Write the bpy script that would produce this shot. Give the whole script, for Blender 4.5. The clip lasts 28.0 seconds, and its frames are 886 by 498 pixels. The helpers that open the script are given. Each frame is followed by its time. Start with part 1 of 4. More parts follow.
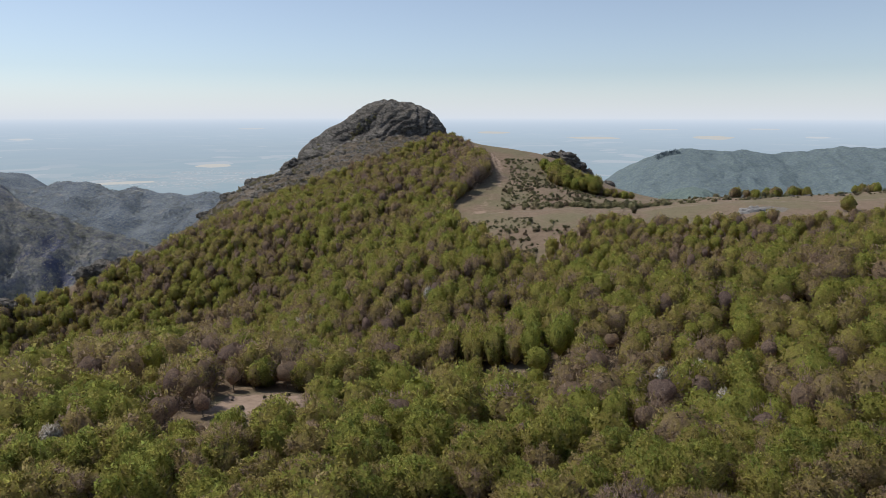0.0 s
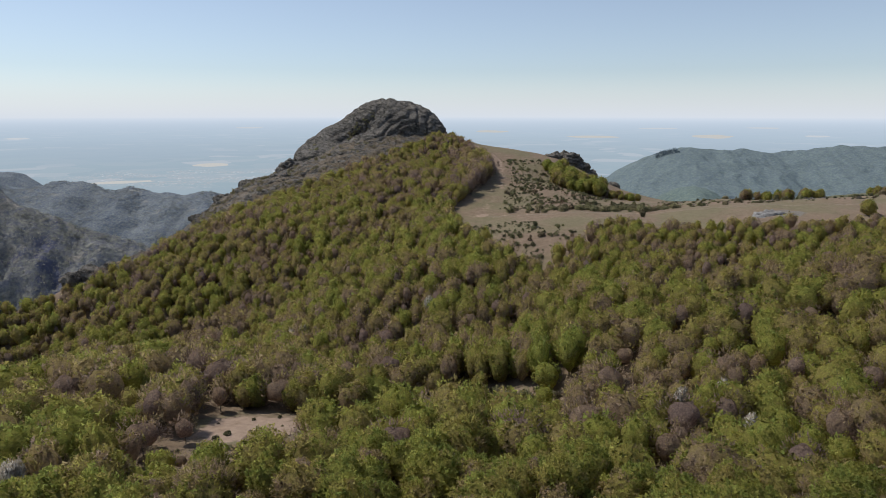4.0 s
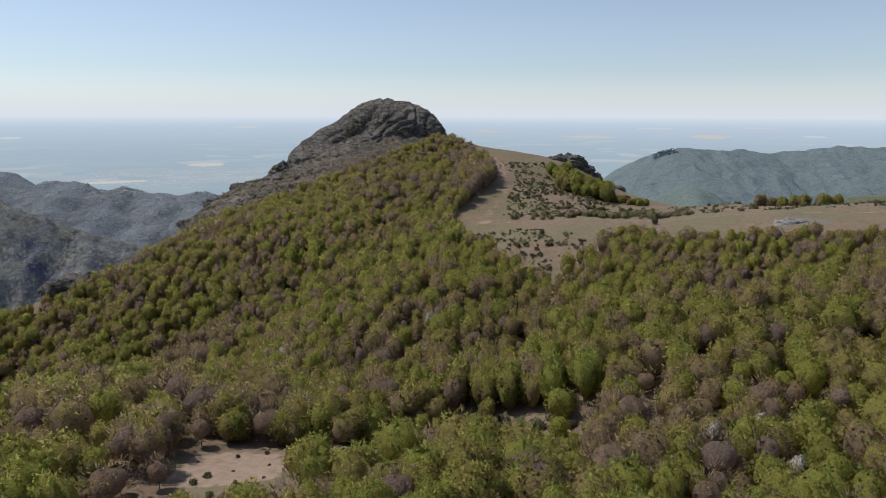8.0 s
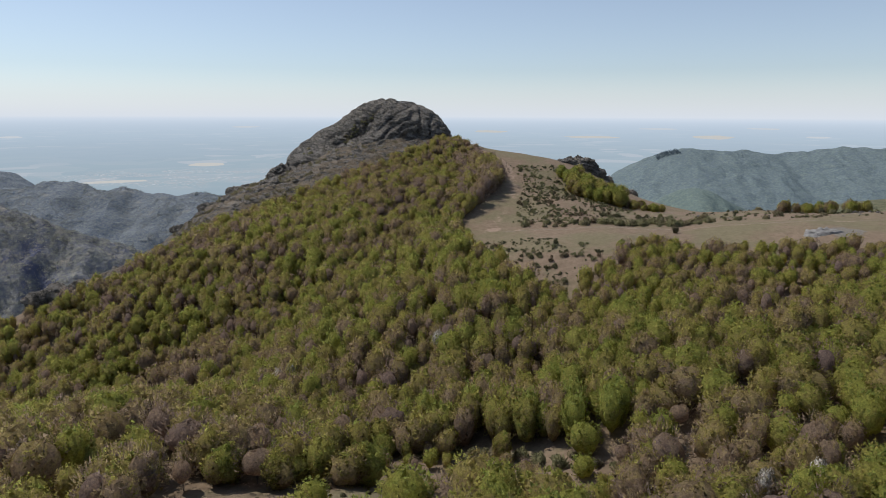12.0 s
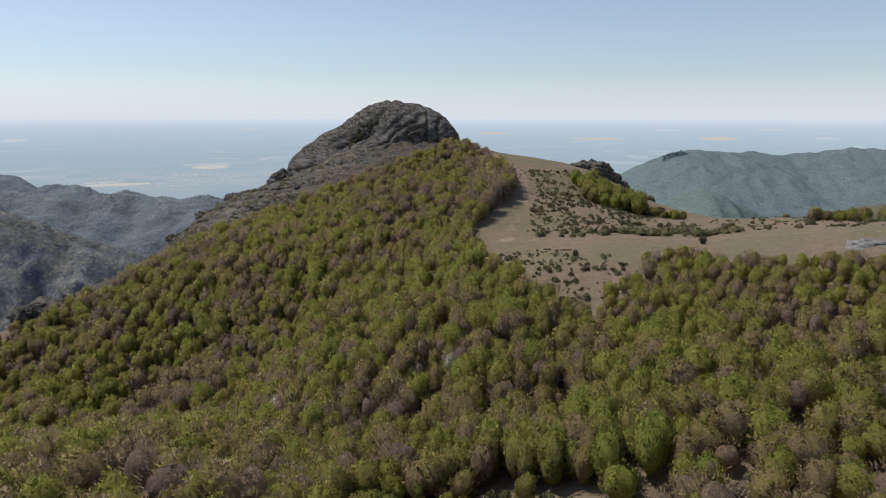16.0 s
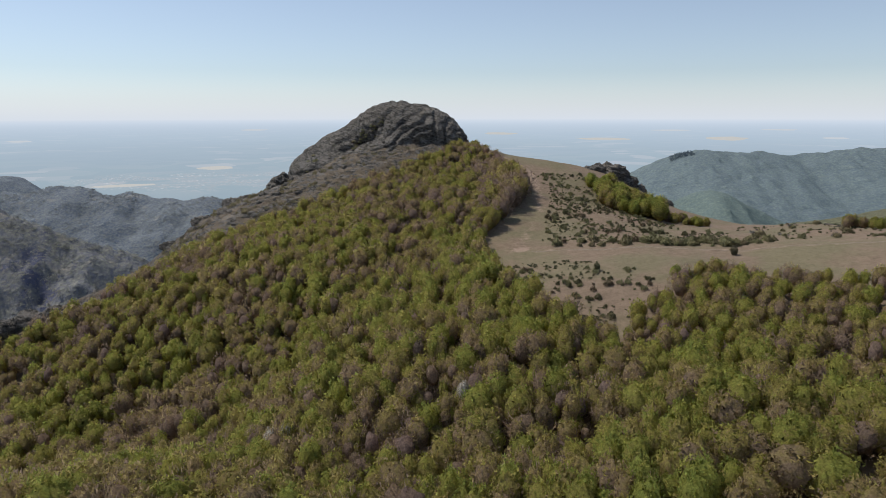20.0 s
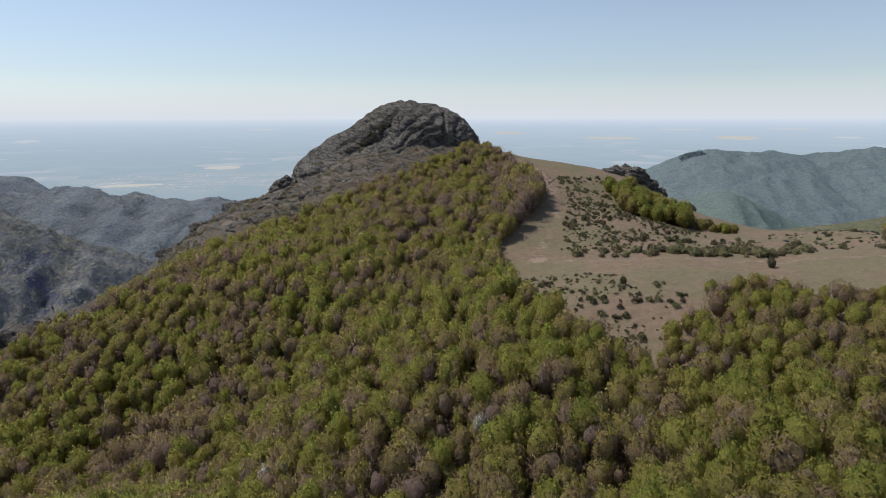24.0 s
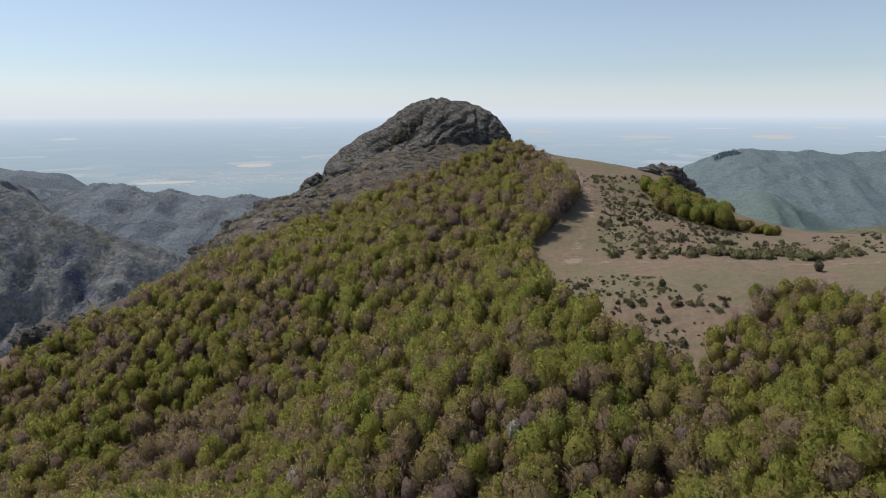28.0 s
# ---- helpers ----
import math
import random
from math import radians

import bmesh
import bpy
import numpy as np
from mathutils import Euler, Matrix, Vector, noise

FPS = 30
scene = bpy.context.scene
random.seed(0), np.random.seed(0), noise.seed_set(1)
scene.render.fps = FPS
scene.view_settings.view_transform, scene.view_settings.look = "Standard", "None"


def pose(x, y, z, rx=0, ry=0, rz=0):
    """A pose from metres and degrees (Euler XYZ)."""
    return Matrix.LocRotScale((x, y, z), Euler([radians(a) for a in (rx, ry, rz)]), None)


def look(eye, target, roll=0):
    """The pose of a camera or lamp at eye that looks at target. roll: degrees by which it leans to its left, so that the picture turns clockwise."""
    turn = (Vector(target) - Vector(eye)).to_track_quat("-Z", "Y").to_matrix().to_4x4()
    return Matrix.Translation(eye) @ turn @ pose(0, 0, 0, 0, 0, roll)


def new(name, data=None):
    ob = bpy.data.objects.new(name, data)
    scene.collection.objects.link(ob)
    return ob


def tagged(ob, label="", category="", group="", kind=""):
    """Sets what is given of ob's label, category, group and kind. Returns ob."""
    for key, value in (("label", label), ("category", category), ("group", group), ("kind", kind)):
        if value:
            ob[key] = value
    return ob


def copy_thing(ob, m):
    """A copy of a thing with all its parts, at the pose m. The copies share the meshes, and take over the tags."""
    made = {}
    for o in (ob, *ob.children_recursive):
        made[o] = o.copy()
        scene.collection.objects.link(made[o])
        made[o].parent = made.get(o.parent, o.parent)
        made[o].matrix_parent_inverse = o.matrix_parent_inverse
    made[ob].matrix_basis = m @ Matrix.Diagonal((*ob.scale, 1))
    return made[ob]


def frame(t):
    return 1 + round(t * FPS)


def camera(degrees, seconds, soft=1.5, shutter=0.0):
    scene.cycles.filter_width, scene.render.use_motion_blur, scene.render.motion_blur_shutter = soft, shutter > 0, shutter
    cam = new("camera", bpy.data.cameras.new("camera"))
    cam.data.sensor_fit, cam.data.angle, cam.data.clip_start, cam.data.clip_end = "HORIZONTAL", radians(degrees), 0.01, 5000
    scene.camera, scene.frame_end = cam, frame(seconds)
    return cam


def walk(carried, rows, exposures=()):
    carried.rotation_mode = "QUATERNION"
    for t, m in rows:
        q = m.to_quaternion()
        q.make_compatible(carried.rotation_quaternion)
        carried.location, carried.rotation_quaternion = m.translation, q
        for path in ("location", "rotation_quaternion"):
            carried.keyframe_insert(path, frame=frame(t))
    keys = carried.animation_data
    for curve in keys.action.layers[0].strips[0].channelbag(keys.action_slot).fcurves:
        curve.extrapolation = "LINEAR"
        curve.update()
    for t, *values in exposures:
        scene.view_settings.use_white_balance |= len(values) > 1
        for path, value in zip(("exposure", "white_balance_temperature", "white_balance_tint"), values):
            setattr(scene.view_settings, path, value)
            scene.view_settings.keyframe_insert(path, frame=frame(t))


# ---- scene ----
cam = camera(68.0, 28.0, soft=0.7)
# seconds, place, yaw, pitch, lean
ROWS = [
    (0, 0.0, 0.29, 99.92, -0.002, -11.666, -0.033),
    (1, -0.26, 3.88, 100.01, -0.019, -11.696, -0.021),
    (2, -0.58, 7.55, 100.11, -0.032, -11.722, -0.013),
    (3, -0.91, 11.4, 100.23, -0.065, -11.739, -0.009),
    (5.5, -2.16, 22.8, 100.6, -0.311, -11.794, -0.041),
    (7, -3.08, 30.46, 100.91, -0.419, -11.792, -0.086),
    (8, -3.72, 35.68, 101.13, -0.466, -11.79, -0.119),
    (9.5, -4.67, 43.59, 101.47, -0.484, -11.803, -0.172),
    (11, -5.69, 51.51, 101.73, -0.443, -11.821, -0.205),
    (12.5, -6.93, 59.42, 101.95, -0.35, -11.796, -0.201),
    (14.5, -8.46, 70.01, 102.15, -0.189, -11.706, -0.121),
    (16, -9.46, 78.02, 102.27, -0.025, -11.663, -0.039),
    (17, -10.05, 83.43, 102.35, 0.084, -11.654, 0.011),
    (18.5, -10.82, 91.71, 102.51, 0.257, -11.644, 0.062),
    (20, -11.58, 100.22, 102.71, 0.421, -11.648, 0.079),
    (21.5, -12.35, 108.84, 102.94, 0.529, -11.65, 0.101),
    (23.5, -13.37, 119.69, 103.21, 0.788, -11.674, 0.14),
    (24, -13.69, 121.39, 103.21, 1.067, -11.703, 0.144),
    (24.5, -14.11, 122.83, 103.18, 1.391, -11.736, 0.145),
    (25, -14.52, 123.99, 103.12, 1.744, -11.768, 0.144),
    (25.5, -14.85, 124.85, 103.04, 2.105, -11.79, 0.14),
    (26, -15.13, 125.48, 102.94, 2.464, -11.801, 0.136),
    (26.5, -15.29, 125.88, 102.83, 2.79, -11.812, 0.134),
    (27, -15.39, 126.12, 102.73, 3.086, -11.823, 0.132),
    (27.5, -15.43, 126.26, 102.67, 3.349, -11.825, 0.134),
    (28, -15.41, 126.32, 102.62, 3.592, -11.822, 0.135),
]
walk(cam, [(t, pose(x, y, z, 0, 0, yaw) @ pose(0, 0, 0, 90 + pitch, 0, 0) @ pose(0, 0, 0, 0, 0, -lean)) for t, x, y, z, yaw, pitch, lean in ROWS])
from mathutils.bvhtree import BVHTree

# ---- light ----
SUN_DIR = Vector((-0.57, 0.27, 1.0)).normalized()   # towards the sun
world = bpy.data.worlds.new("sky")
scene.world = world
world.use_nodes = True
wn = world.node_tree.nodes
sky = wn.new("ShaderNodeTexSky")
sky.sky_type, sky.sun_disc = "NISHITA", False
sky.sun_elevation = math.asin(SUN_DIR.z)
sky.sun_rotation = math.atan2(SUN_DIR.x, SUN_DIR.y)
sky.altitude, sky.air_density, sky.dust_density, sky.ozone_density = 300, 1.0, 0.15, 2.0
hue = wn.new("ShaderNodeHueSaturation")
hue.inputs["Saturation"].default_value = 0.6
world.node_tree.links.new(sky.outputs[0], hue.inputs["Color"])
tint = wn.new("ShaderNodeMix")
tint.data_type, tint.blend_type = "RGBA", "MULTIPLY"
tint.inputs[0].default_value = 1.0
tint.inputs[7].default_value = (0.875, 0.955, 1.07, 1)
world.node_tree.links.new(hue.outputs[0], tint.inputs[6])
world.node_tree.links.new(tint.outputs[2], wn["Background"].inputs["Color"])
wn["Background"].inputs["Strength"].default_value = 0.092
sun = new("sun", bpy.data.lights.new("sun", "SUN"))
sun.data.energy, sun.data.angle, sun.data.color = 3.0, radians(0.55), (1.0, 0.95, 0.87)
sun.matrix_world = look(SUN_DIR * 900, (0, 0, 0))
scene.view_settings.exposure = 0.15


# ---- materials ----
class Mat:
    """A small wrapper that builds a node material."""

    def __init__(self, name, rough=0.9, spec=0.2):
        self.m = bpy.data.materials.new(name)
        self.m.use_nodes = True
        self.t = self.m.node_tree
        self.b = self.t.nodes["Principled BSDF"]
        self.b.inputs["Roughness"].default_value = rough
        self.b.inputs["Specular IOR Level"].default_value = spec

    def node(self, kind, **sockets):
        n = self.t.nodes.new(kind)
        for k, v in sockets.items():
            key = int(k[1:]) if k[0] == "i" and k[1:].isdigit() else k.replace("_", " ")
            self.put(n.inputs[key], v)
        return n

    def put(self, socket, v):
        if isinstance(v, bpy.types.NodeSocket):
            self.t.links.new(v, socket)
        else:
            socket.default_value = v

    def coords(self):
        return self.t.nodes.new("ShaderNodeNewGeometry").outputs["Position"]

    def noise(self, scale, detail=4, rough=0.6, at=None, stretch=None):
        at = at or self.coords()
        if stretch:
            n = self.node("ShaderNodeVectorMath", i0=at, i1=stretch)
            n.operation = "MULTIPLY"
            at = n.outputs[0]
        return self.node("ShaderNodeTexNoise", Vector=at, Scale=scale, Detail=detail, Roughness=rough).outputs[0]

    def cells(self, scale, at=None, feature="F1", out="Distance"):
        n = self.node("ShaderNodeTexVoronoi", Vector=at or self.coords(), Scale=scale)
        n.feature = feature
        return n.outputs[out]

    def math(self, op, a, b=0.0, clamp=False):
        n = self.node("ShaderNodeMath", i0=a, i1=b)
        n.operation, n.use_clamp = op, clamp
        return n.outputs[0]

    def band(self, v, lo, hi, a=0.0, b=1.0):
        n = self.node("ShaderNodeMapRange", Value=v, From_Min=lo, From_Max=hi, To_Min=a, To_Max=b)
        n.interpolation_type = "SMOOTHSTEP"
        return n.outputs[0]

    def ramp(self, v, *stops):
        n = self.node("ShaderNodeValToRGB", Fac=v)
        e = n.color_ramp.elements
        e.remove(e[1])
        e[0].position, e[0].color = stops[0][0], (*stops[0][1], 1)
        for p, c in stops[1:]:
            e.new(p).color = (*c, 1)
        return n.outputs[0]

    def mix(self, f, a, b, how="MIX"):
        n = self.t.nodes.new("ShaderNodeMix")
        n.data_type, n.blend_type = "RGBA", how
        self.put(n.inputs[0], f)
        for s, v in ((n.inputs[6], a), (n.inputs[7], b)):
            self.put(s, v if isinstance(v, bpy.types.NodeSocket) else (*v, 1))
        return n.outputs[2]

    def attr(self, name, out="Fac"):
        n = self.t.nodes.new("ShaderNodeAttribute")
        n.attribute_name = name
        return n.outputs[out]

    def colour(self, v):
        self.put(self.b.inputs["Base Color"], v if isinstance(v, bpy.types.NodeSocket) else (*v, 1))
        return self

    def bump(self, h, strength=0.5, dist=0.3):
        n = self.node("ShaderNodeBump", Height=h, Strength=strength, Distance=dist)
        self.t.links.new(n.outputs[0], self.b.inputs["Normal"])
        return self

    def thin(self, c, share=0.35):
        """Leaves let some light through."""
        tr = self.node("ShaderNodeBsdfTranslucent", Color=c)
        mx = self.node("ShaderNodeMixShader", i0=share, i1=self.b.outputs[0], i2=tr.outputs[0])
        self.t.links.new(mx.outputs[0], self.t.nodes["Material Output"].inputs[0])
        return self

    def sprays(self):
        """Sprays are loose: gaps the size of a few leaves open between their leaves, but not in the dense middle of a crown."""
        out = self.t.nodes["Material Output"].inputs[0]
        shader = out.links[0].from_socket
        gaps = self.band(self.noise(2.3, 2, 0.6), 0.44, 0.5)
        gap = self.t.nodes.new("ShaderNodeBsdfTransparent")
        mx = self.node("ShaderNodeMixShader", i0=self.math("MAXIMUM", self.attr("dense"), gaps), i1=gap.outputs[0], i2=shader)
        self.t.links.new(mx.outputs[0], out)
        return self


def rnd_of(m):
    return m.t.nodes.new("ShaderNodeObjectInfo").outputs["Random"]


LEAF_STOPS = ((0.0, (0.305, 0.226, 0.194)), (0.28, (0.352, 0.262, 0.18)), (0.45, (0.376, 0.3, 0.139)), (0.62, (0.37, 0.328, 0.101)), (0.82, (0.345, 0.35, 0.086)), (1.0, (0.27, 0.312, 0.08)))


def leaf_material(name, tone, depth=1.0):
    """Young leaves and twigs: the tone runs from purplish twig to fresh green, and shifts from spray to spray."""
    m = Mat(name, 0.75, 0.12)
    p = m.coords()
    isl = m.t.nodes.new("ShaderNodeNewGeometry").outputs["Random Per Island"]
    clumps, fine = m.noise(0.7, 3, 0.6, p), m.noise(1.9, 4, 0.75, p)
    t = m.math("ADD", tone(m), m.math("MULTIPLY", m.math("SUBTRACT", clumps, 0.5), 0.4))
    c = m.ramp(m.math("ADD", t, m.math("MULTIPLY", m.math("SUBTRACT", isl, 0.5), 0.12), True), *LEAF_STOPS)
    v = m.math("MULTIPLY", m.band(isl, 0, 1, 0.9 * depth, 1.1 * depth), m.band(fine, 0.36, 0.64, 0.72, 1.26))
    mul = m.node("ShaderNodeVectorMath", i0=c, i1=v)
    mul.operation = "MULTIPLY"
    m.colour(mul.outputs[0]).bump(m.math("ADD", fine, m.math("MULTIPLY", clumps, 1.6)), 0.4, 0.8)
    m.thin(mul.outputs[0], 0.66)
    return m.sprays().m


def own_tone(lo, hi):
    """Each tree has a tone of its own; within it the crown is greener towards its top and browner towards its foot."""
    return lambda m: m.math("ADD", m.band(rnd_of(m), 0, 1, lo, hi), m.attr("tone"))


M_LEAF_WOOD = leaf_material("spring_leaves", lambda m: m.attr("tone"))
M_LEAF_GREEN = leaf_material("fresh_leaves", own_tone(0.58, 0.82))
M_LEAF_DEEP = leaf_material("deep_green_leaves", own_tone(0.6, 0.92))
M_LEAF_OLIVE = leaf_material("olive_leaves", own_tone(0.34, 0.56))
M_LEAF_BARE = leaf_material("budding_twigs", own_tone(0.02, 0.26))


def make_bark():
    m = Mat("bark", 0.9)
    n = m.noise(1.2, 5, stretch=(1, 1, 0.2))
    return m.colour(m.ramp(n, (0.3, (0.07, 0.06, 0.05)), (0.7, (0.2, 0.18, 0.16)))).bump(n, 0.6, 0.1).m


M_BARK = make_bark()


def make_blossom():
    m = Mat("blossom", 0.8)
    isl = m.t.nodes.new("ShaderNodeNewGeometry").outputs["Random Per Island"]
    c = m.ramp(isl, (0.0, (0.3, 0.26, 0.2)), (0.5, (0.46, 0.42, 0.36)), (1.0, (0.72, 0.68, 0.63)))
    return m.colour(c).thin(c, 0.25).m


M_BLOSSOM = make_blossom()


def make_juniper():
    m = Mat("juniper_needles", 0.8)
    isl = m.t.nodes.new("ShaderNodeNewGeometry").outputs["Random Per Island"]
    a = m.ramp(rnd_of(m), (0.0, (0.105, 0.11, 0.062)), (0.45, (0.15, 0.145, 0.08)), (0.75, (0.19, 0.165, 0.105)), (1.0, (0.215, 0.15, 0.115)))
    c = m.mix(m.band(isl, 0, 1, 0, 0.5), a, (0.2, 0.185, 0.105))
    return m.colour(c).thin(c, 0.4).m


M_JUNIPER = make_juniper()


def make_scrub():
    m = Mat("scrub_leaves", 0.8)
    isl = m.t.nodes.new("ShaderNodeNewGeometry").outputs["Random Per Island"]
    a = m.ramp(rnd_of(m), (0.0, (0.22, 0.225, 0.125)), (0.5, (0.26, 0.25, 0.135)), (1.0, (0.275, 0.225, 0.155)))
    c = m.mix(m.band(isl, 0, 1, 0, 0.55), a, (0.29, 0.27, 0.15))
    return m.colour(c).thin(c, 0.5).m


M_SCRUB = make_scrub()


def make_rock(name="lichened_rock", grassy=0.0):
    m = Mat(name, 0.92, 0.25)
    p = m.coords()
    turn = m.t.nodes.new("ShaderNodeVectorRotate")
    turn.rotation_type = "Y_AXIS"
    m.put(turn.inputs["Vector"], p)
    turn.inputs["Angle"].default_value = radians(-14)
    q = turn.outputs[0]
    big = m.noise(0.045, 5, 0.65, p)
    fine = m.noise(0.6, 8, 0.72, p)
    beds = m.noise(0.2, 7, 0.68, q, (0.3, 0.3, 1.9))
    joints = m.noise(0.09, 5, 0.6, p, (1.5, 1.5, 0.35))
    c = m.ramp(fine, (0.25, (0.105, 0.095, 0.083)), (0.5, (0.205, 0.186, 0.163)), (0.75, (0.33, 0.302, 0.262)))
    c = m.mix(m.band(big, 0.42, 0.66, 0, 0.6), c, m.mix(0.4, c, (0.22, 0.185, 0.14)))
    seam = m.band(m.math("ABSOLUTE", m.math("SUBTRACT", beds, 0.5)), 0.0, 0.035)
    split = m.band(m.math("ABSOLUTE", m.math("SUBTRACT", joints, 0.5)), 0.0, 0.012)
    c = m.mix(m.math("MULTIPLY", m.math("SUBTRACT", 1.0, seam), 0.7), c, (0.06, 0.055, 0.05))
    c = m.mix(m.math("MULTIPLY", m.math("SUBTRACT", 1.0, split), 0.6), c, (0.05, 0.046, 0.044))
    c = m.mix(m.band(beds, 0.56, 0.72, 0, 0.5), c, (0.09, 0.082, 0.075))
    if grassy:
        g = m.math("ADD", m.noise(0.12, 6, 0.7, p), m.math("MULTIPLY", m.noise(0.9, 3, 0.6, p), 0.25))
        c = m.mix(m.band(g, 0.72 - grassy * 0.2, 0.8 - grassy * 0.2), c, m.ramp(fine, (0.3, (0.17, 0.13, 0.09)), (0.7, (0.28, 0.225, 0.16))))
    h = m.math("ADD", m.math("ADD", m.math("MULTIPLY", beds, 1.6), fine), m.math("ADD", m.math("MULTIPLY", seam, 0.5), m.math("MULTIPLY", split, 0.5)))
    return m.colour(c).bump(h, 1.0, 2.2).m


M_ROCK = make_rock()
M_LEDGE = make_rock("rock_and_dry_grass", 0.7)


def make_slab():
    m = Mat("pale_rock", 0.9, 0.2)
    n = m.noise(0.5, 7, 0.7, None, (0.4, 1, 2))
    return m.colour(m.ramp(n, (0.3, (0.12, 0.115, 0.11)), (0.55, (0.25, 0.24, 0.23)), (0.8, (0.36, 0.345, 0.33)))).bump(n, 0.8, 0.6).m


M_SLAB = make_slab()


def make_track():
    m = Mat("bare_dirt", 0.95, 0.1)
    n = m.noise(0.8, 6, 0.7)
    return m.colour(m.ramp(n, (0.3, (0.16, 0.125, 0.088)), (0.7, (0.27, 0.22, 0.17)))).bump(n, 0.5, 0.2).m


M_TRACK = make_track()


def make_ground():
    m = Mat("hill_ground", 0.95, 0.1)
    p = m.coords()
    cover = m.attr("cover", "Color")
    sep = m.node("ShaderNodeSeparateColor", Color=cover)
    n1, n2, n3 = m.noise(0.035, 5, 0.6, p), m.noise(0.35, 6, 0.7, p), m.noise(2.2, 4, 0.7, p)
    litter = m.ramp(n2, (0.3, (0.13, 0.097, 0.067)), (0.7, (0.225, 0.168, 0.118)))
    grass = m.ramp(n2, (0.25, (0.155, 0.114, 0.08)), (0.5, (0.215, 0.158, 0.113)), (0.75, (0.265, 0.195, 0.145)))
    grass = m.mix(m.band(n1, 0.42, 0.62, 0, 0.75), grass, m.ramp(n2, (0.3, (0.145, 0.135, 0.075)), (0.7, (0.195, 0.172, 0.105))))
    grass = m.mix(m.band(m.noise(0.9, 5, 0.75, p), 0.52, 0.66, 0, 0.6), grass, (0.115, 0.095, 0.063))
    dirt = m.ramp(n2, (0.3, (0.25, 0.18, 0.13)), (0.7, (0.36, 0.27, 0.21)))
    stone = m.ramp(n3, (0.3, (0.1, 0.09, 0.078)), (0.7, (0.28, 0.255, 0.22)))

    def edge(s, k=0.35):
        return m.band(m.math("ADD", s, m.math("MULTIPLY", m.math("SUBTRACT", n2, 0.5), k * 2)), 0.3, 0.7)

    c = m.mix(edge(sep.outputs[0]), litter, grass)
    c = m.mix(edge(sep.outputs[1], 0.7), c, stone)
    c = m.mix(edge(sep.outputs[2], 0.5), c, dirt)
    return m.colour(c).bump(m.math("ADD", n2, m.math("MULTIPLY", n3, 0.4)), 0.5, 0.35).m


M_GROUND = make_ground()


def make_hill(name, wood, lit, bare, rock, woodsize, bare_at, rock_at):
    """Far wooded slopes: crowns, bald patches and crags."""
    m = Mat(name, 0.95, 0.05)
    p = m.coords()
    big, mid = m.noise(0.004, 6, 0.62, p), m.noise(0.018, 6, 0.65, p)
    crowns = m.cells(woodsize, p)
    tone = m.noise(woodsize * 0.9, 3, 0.7, p)
    c = m.mix(m.band(tone, 0.35, 0.65), wood, lit)
    c = m.mix(m.band(mid, bare_at, bare_at + 0.08), c, bare)
    # On the western valley slope this crag colour paints in blue shade.
    c = m.mix(m.band(m.noise(0.009, 7, 0.7, p, (1, 1, 0.45)), rock_at, rock_at + 0.05), c, rock)
    c = m.mix(m.band(big, 0.4, 0.62, 0, 0.2), c, lit)
    knots = m.noise(woodsize * 1.6, 5, 0.7, p)
    c = m.mix(m.band(knots, 0.35, 0.65, 0.0, 1.0), m.mix(0.45, c, tuple(0.6 * v for v in wood)), c)
    c = m.mix(m.band(knots, 0.56, 0.7, 0, 0.6), c, bare)
    h = m.math("SUBTRACT", m.math("ADD", m.math("MULTIPLY", mid, 3.0), m.math("MULTIPLY", knots, 1.6)), m.math("MULTIPLY", crowns, 0.5))
    return m.colour(c).bump(h, 0.7, 6.0).m


# The first four have distance haze mixed into their base colours.
M_HILL_NEAR = make_hill("haze_tinted_scrub_slope", (0.17, 0.18, 0.22), (0.295, 0.29, 0.245), (0.36, 0.33, 0.285), (0.1, 0.11, 0.19), 0.1, 0.55, 0.56)
M_HILL_MID = make_hill("haze_tinted_ridge", (0.16, 0.19, 0.24), (0.265, 0.29, 0.29), (0.32, 0.315, 0.295), (0.145, 0.165, 0.24), 0.13, 0.58, 0.64)
M_HILL_FAR = make_hill("haze_tinted_wooded_hill", (0.16, 0.202, 0.228), (0.2, 0.25, 0.243), (0.225, 0.27, 0.255), (0.15, 0.19, 0.235), 0.06, 0.62, 0.7)
M_HILL_SOFT = make_hill("haze_tinted_green_hill", (0.165, 0.213, 0.205), (0.195, 0.245, 0.215), (0.22, 0.27, 0.235), (0.155, 0.2, 0.21), 0.07, 0.62, 0.7)
M_HILL_GREEN = make_hill("green_grassy_slope", (0.15, 0.155, 0.1), (0.215, 0.205, 0.125), (0.28, 0.245, 0.175), (0.15, 0.145, 0.12), 0.12, 0.55, 0.66)


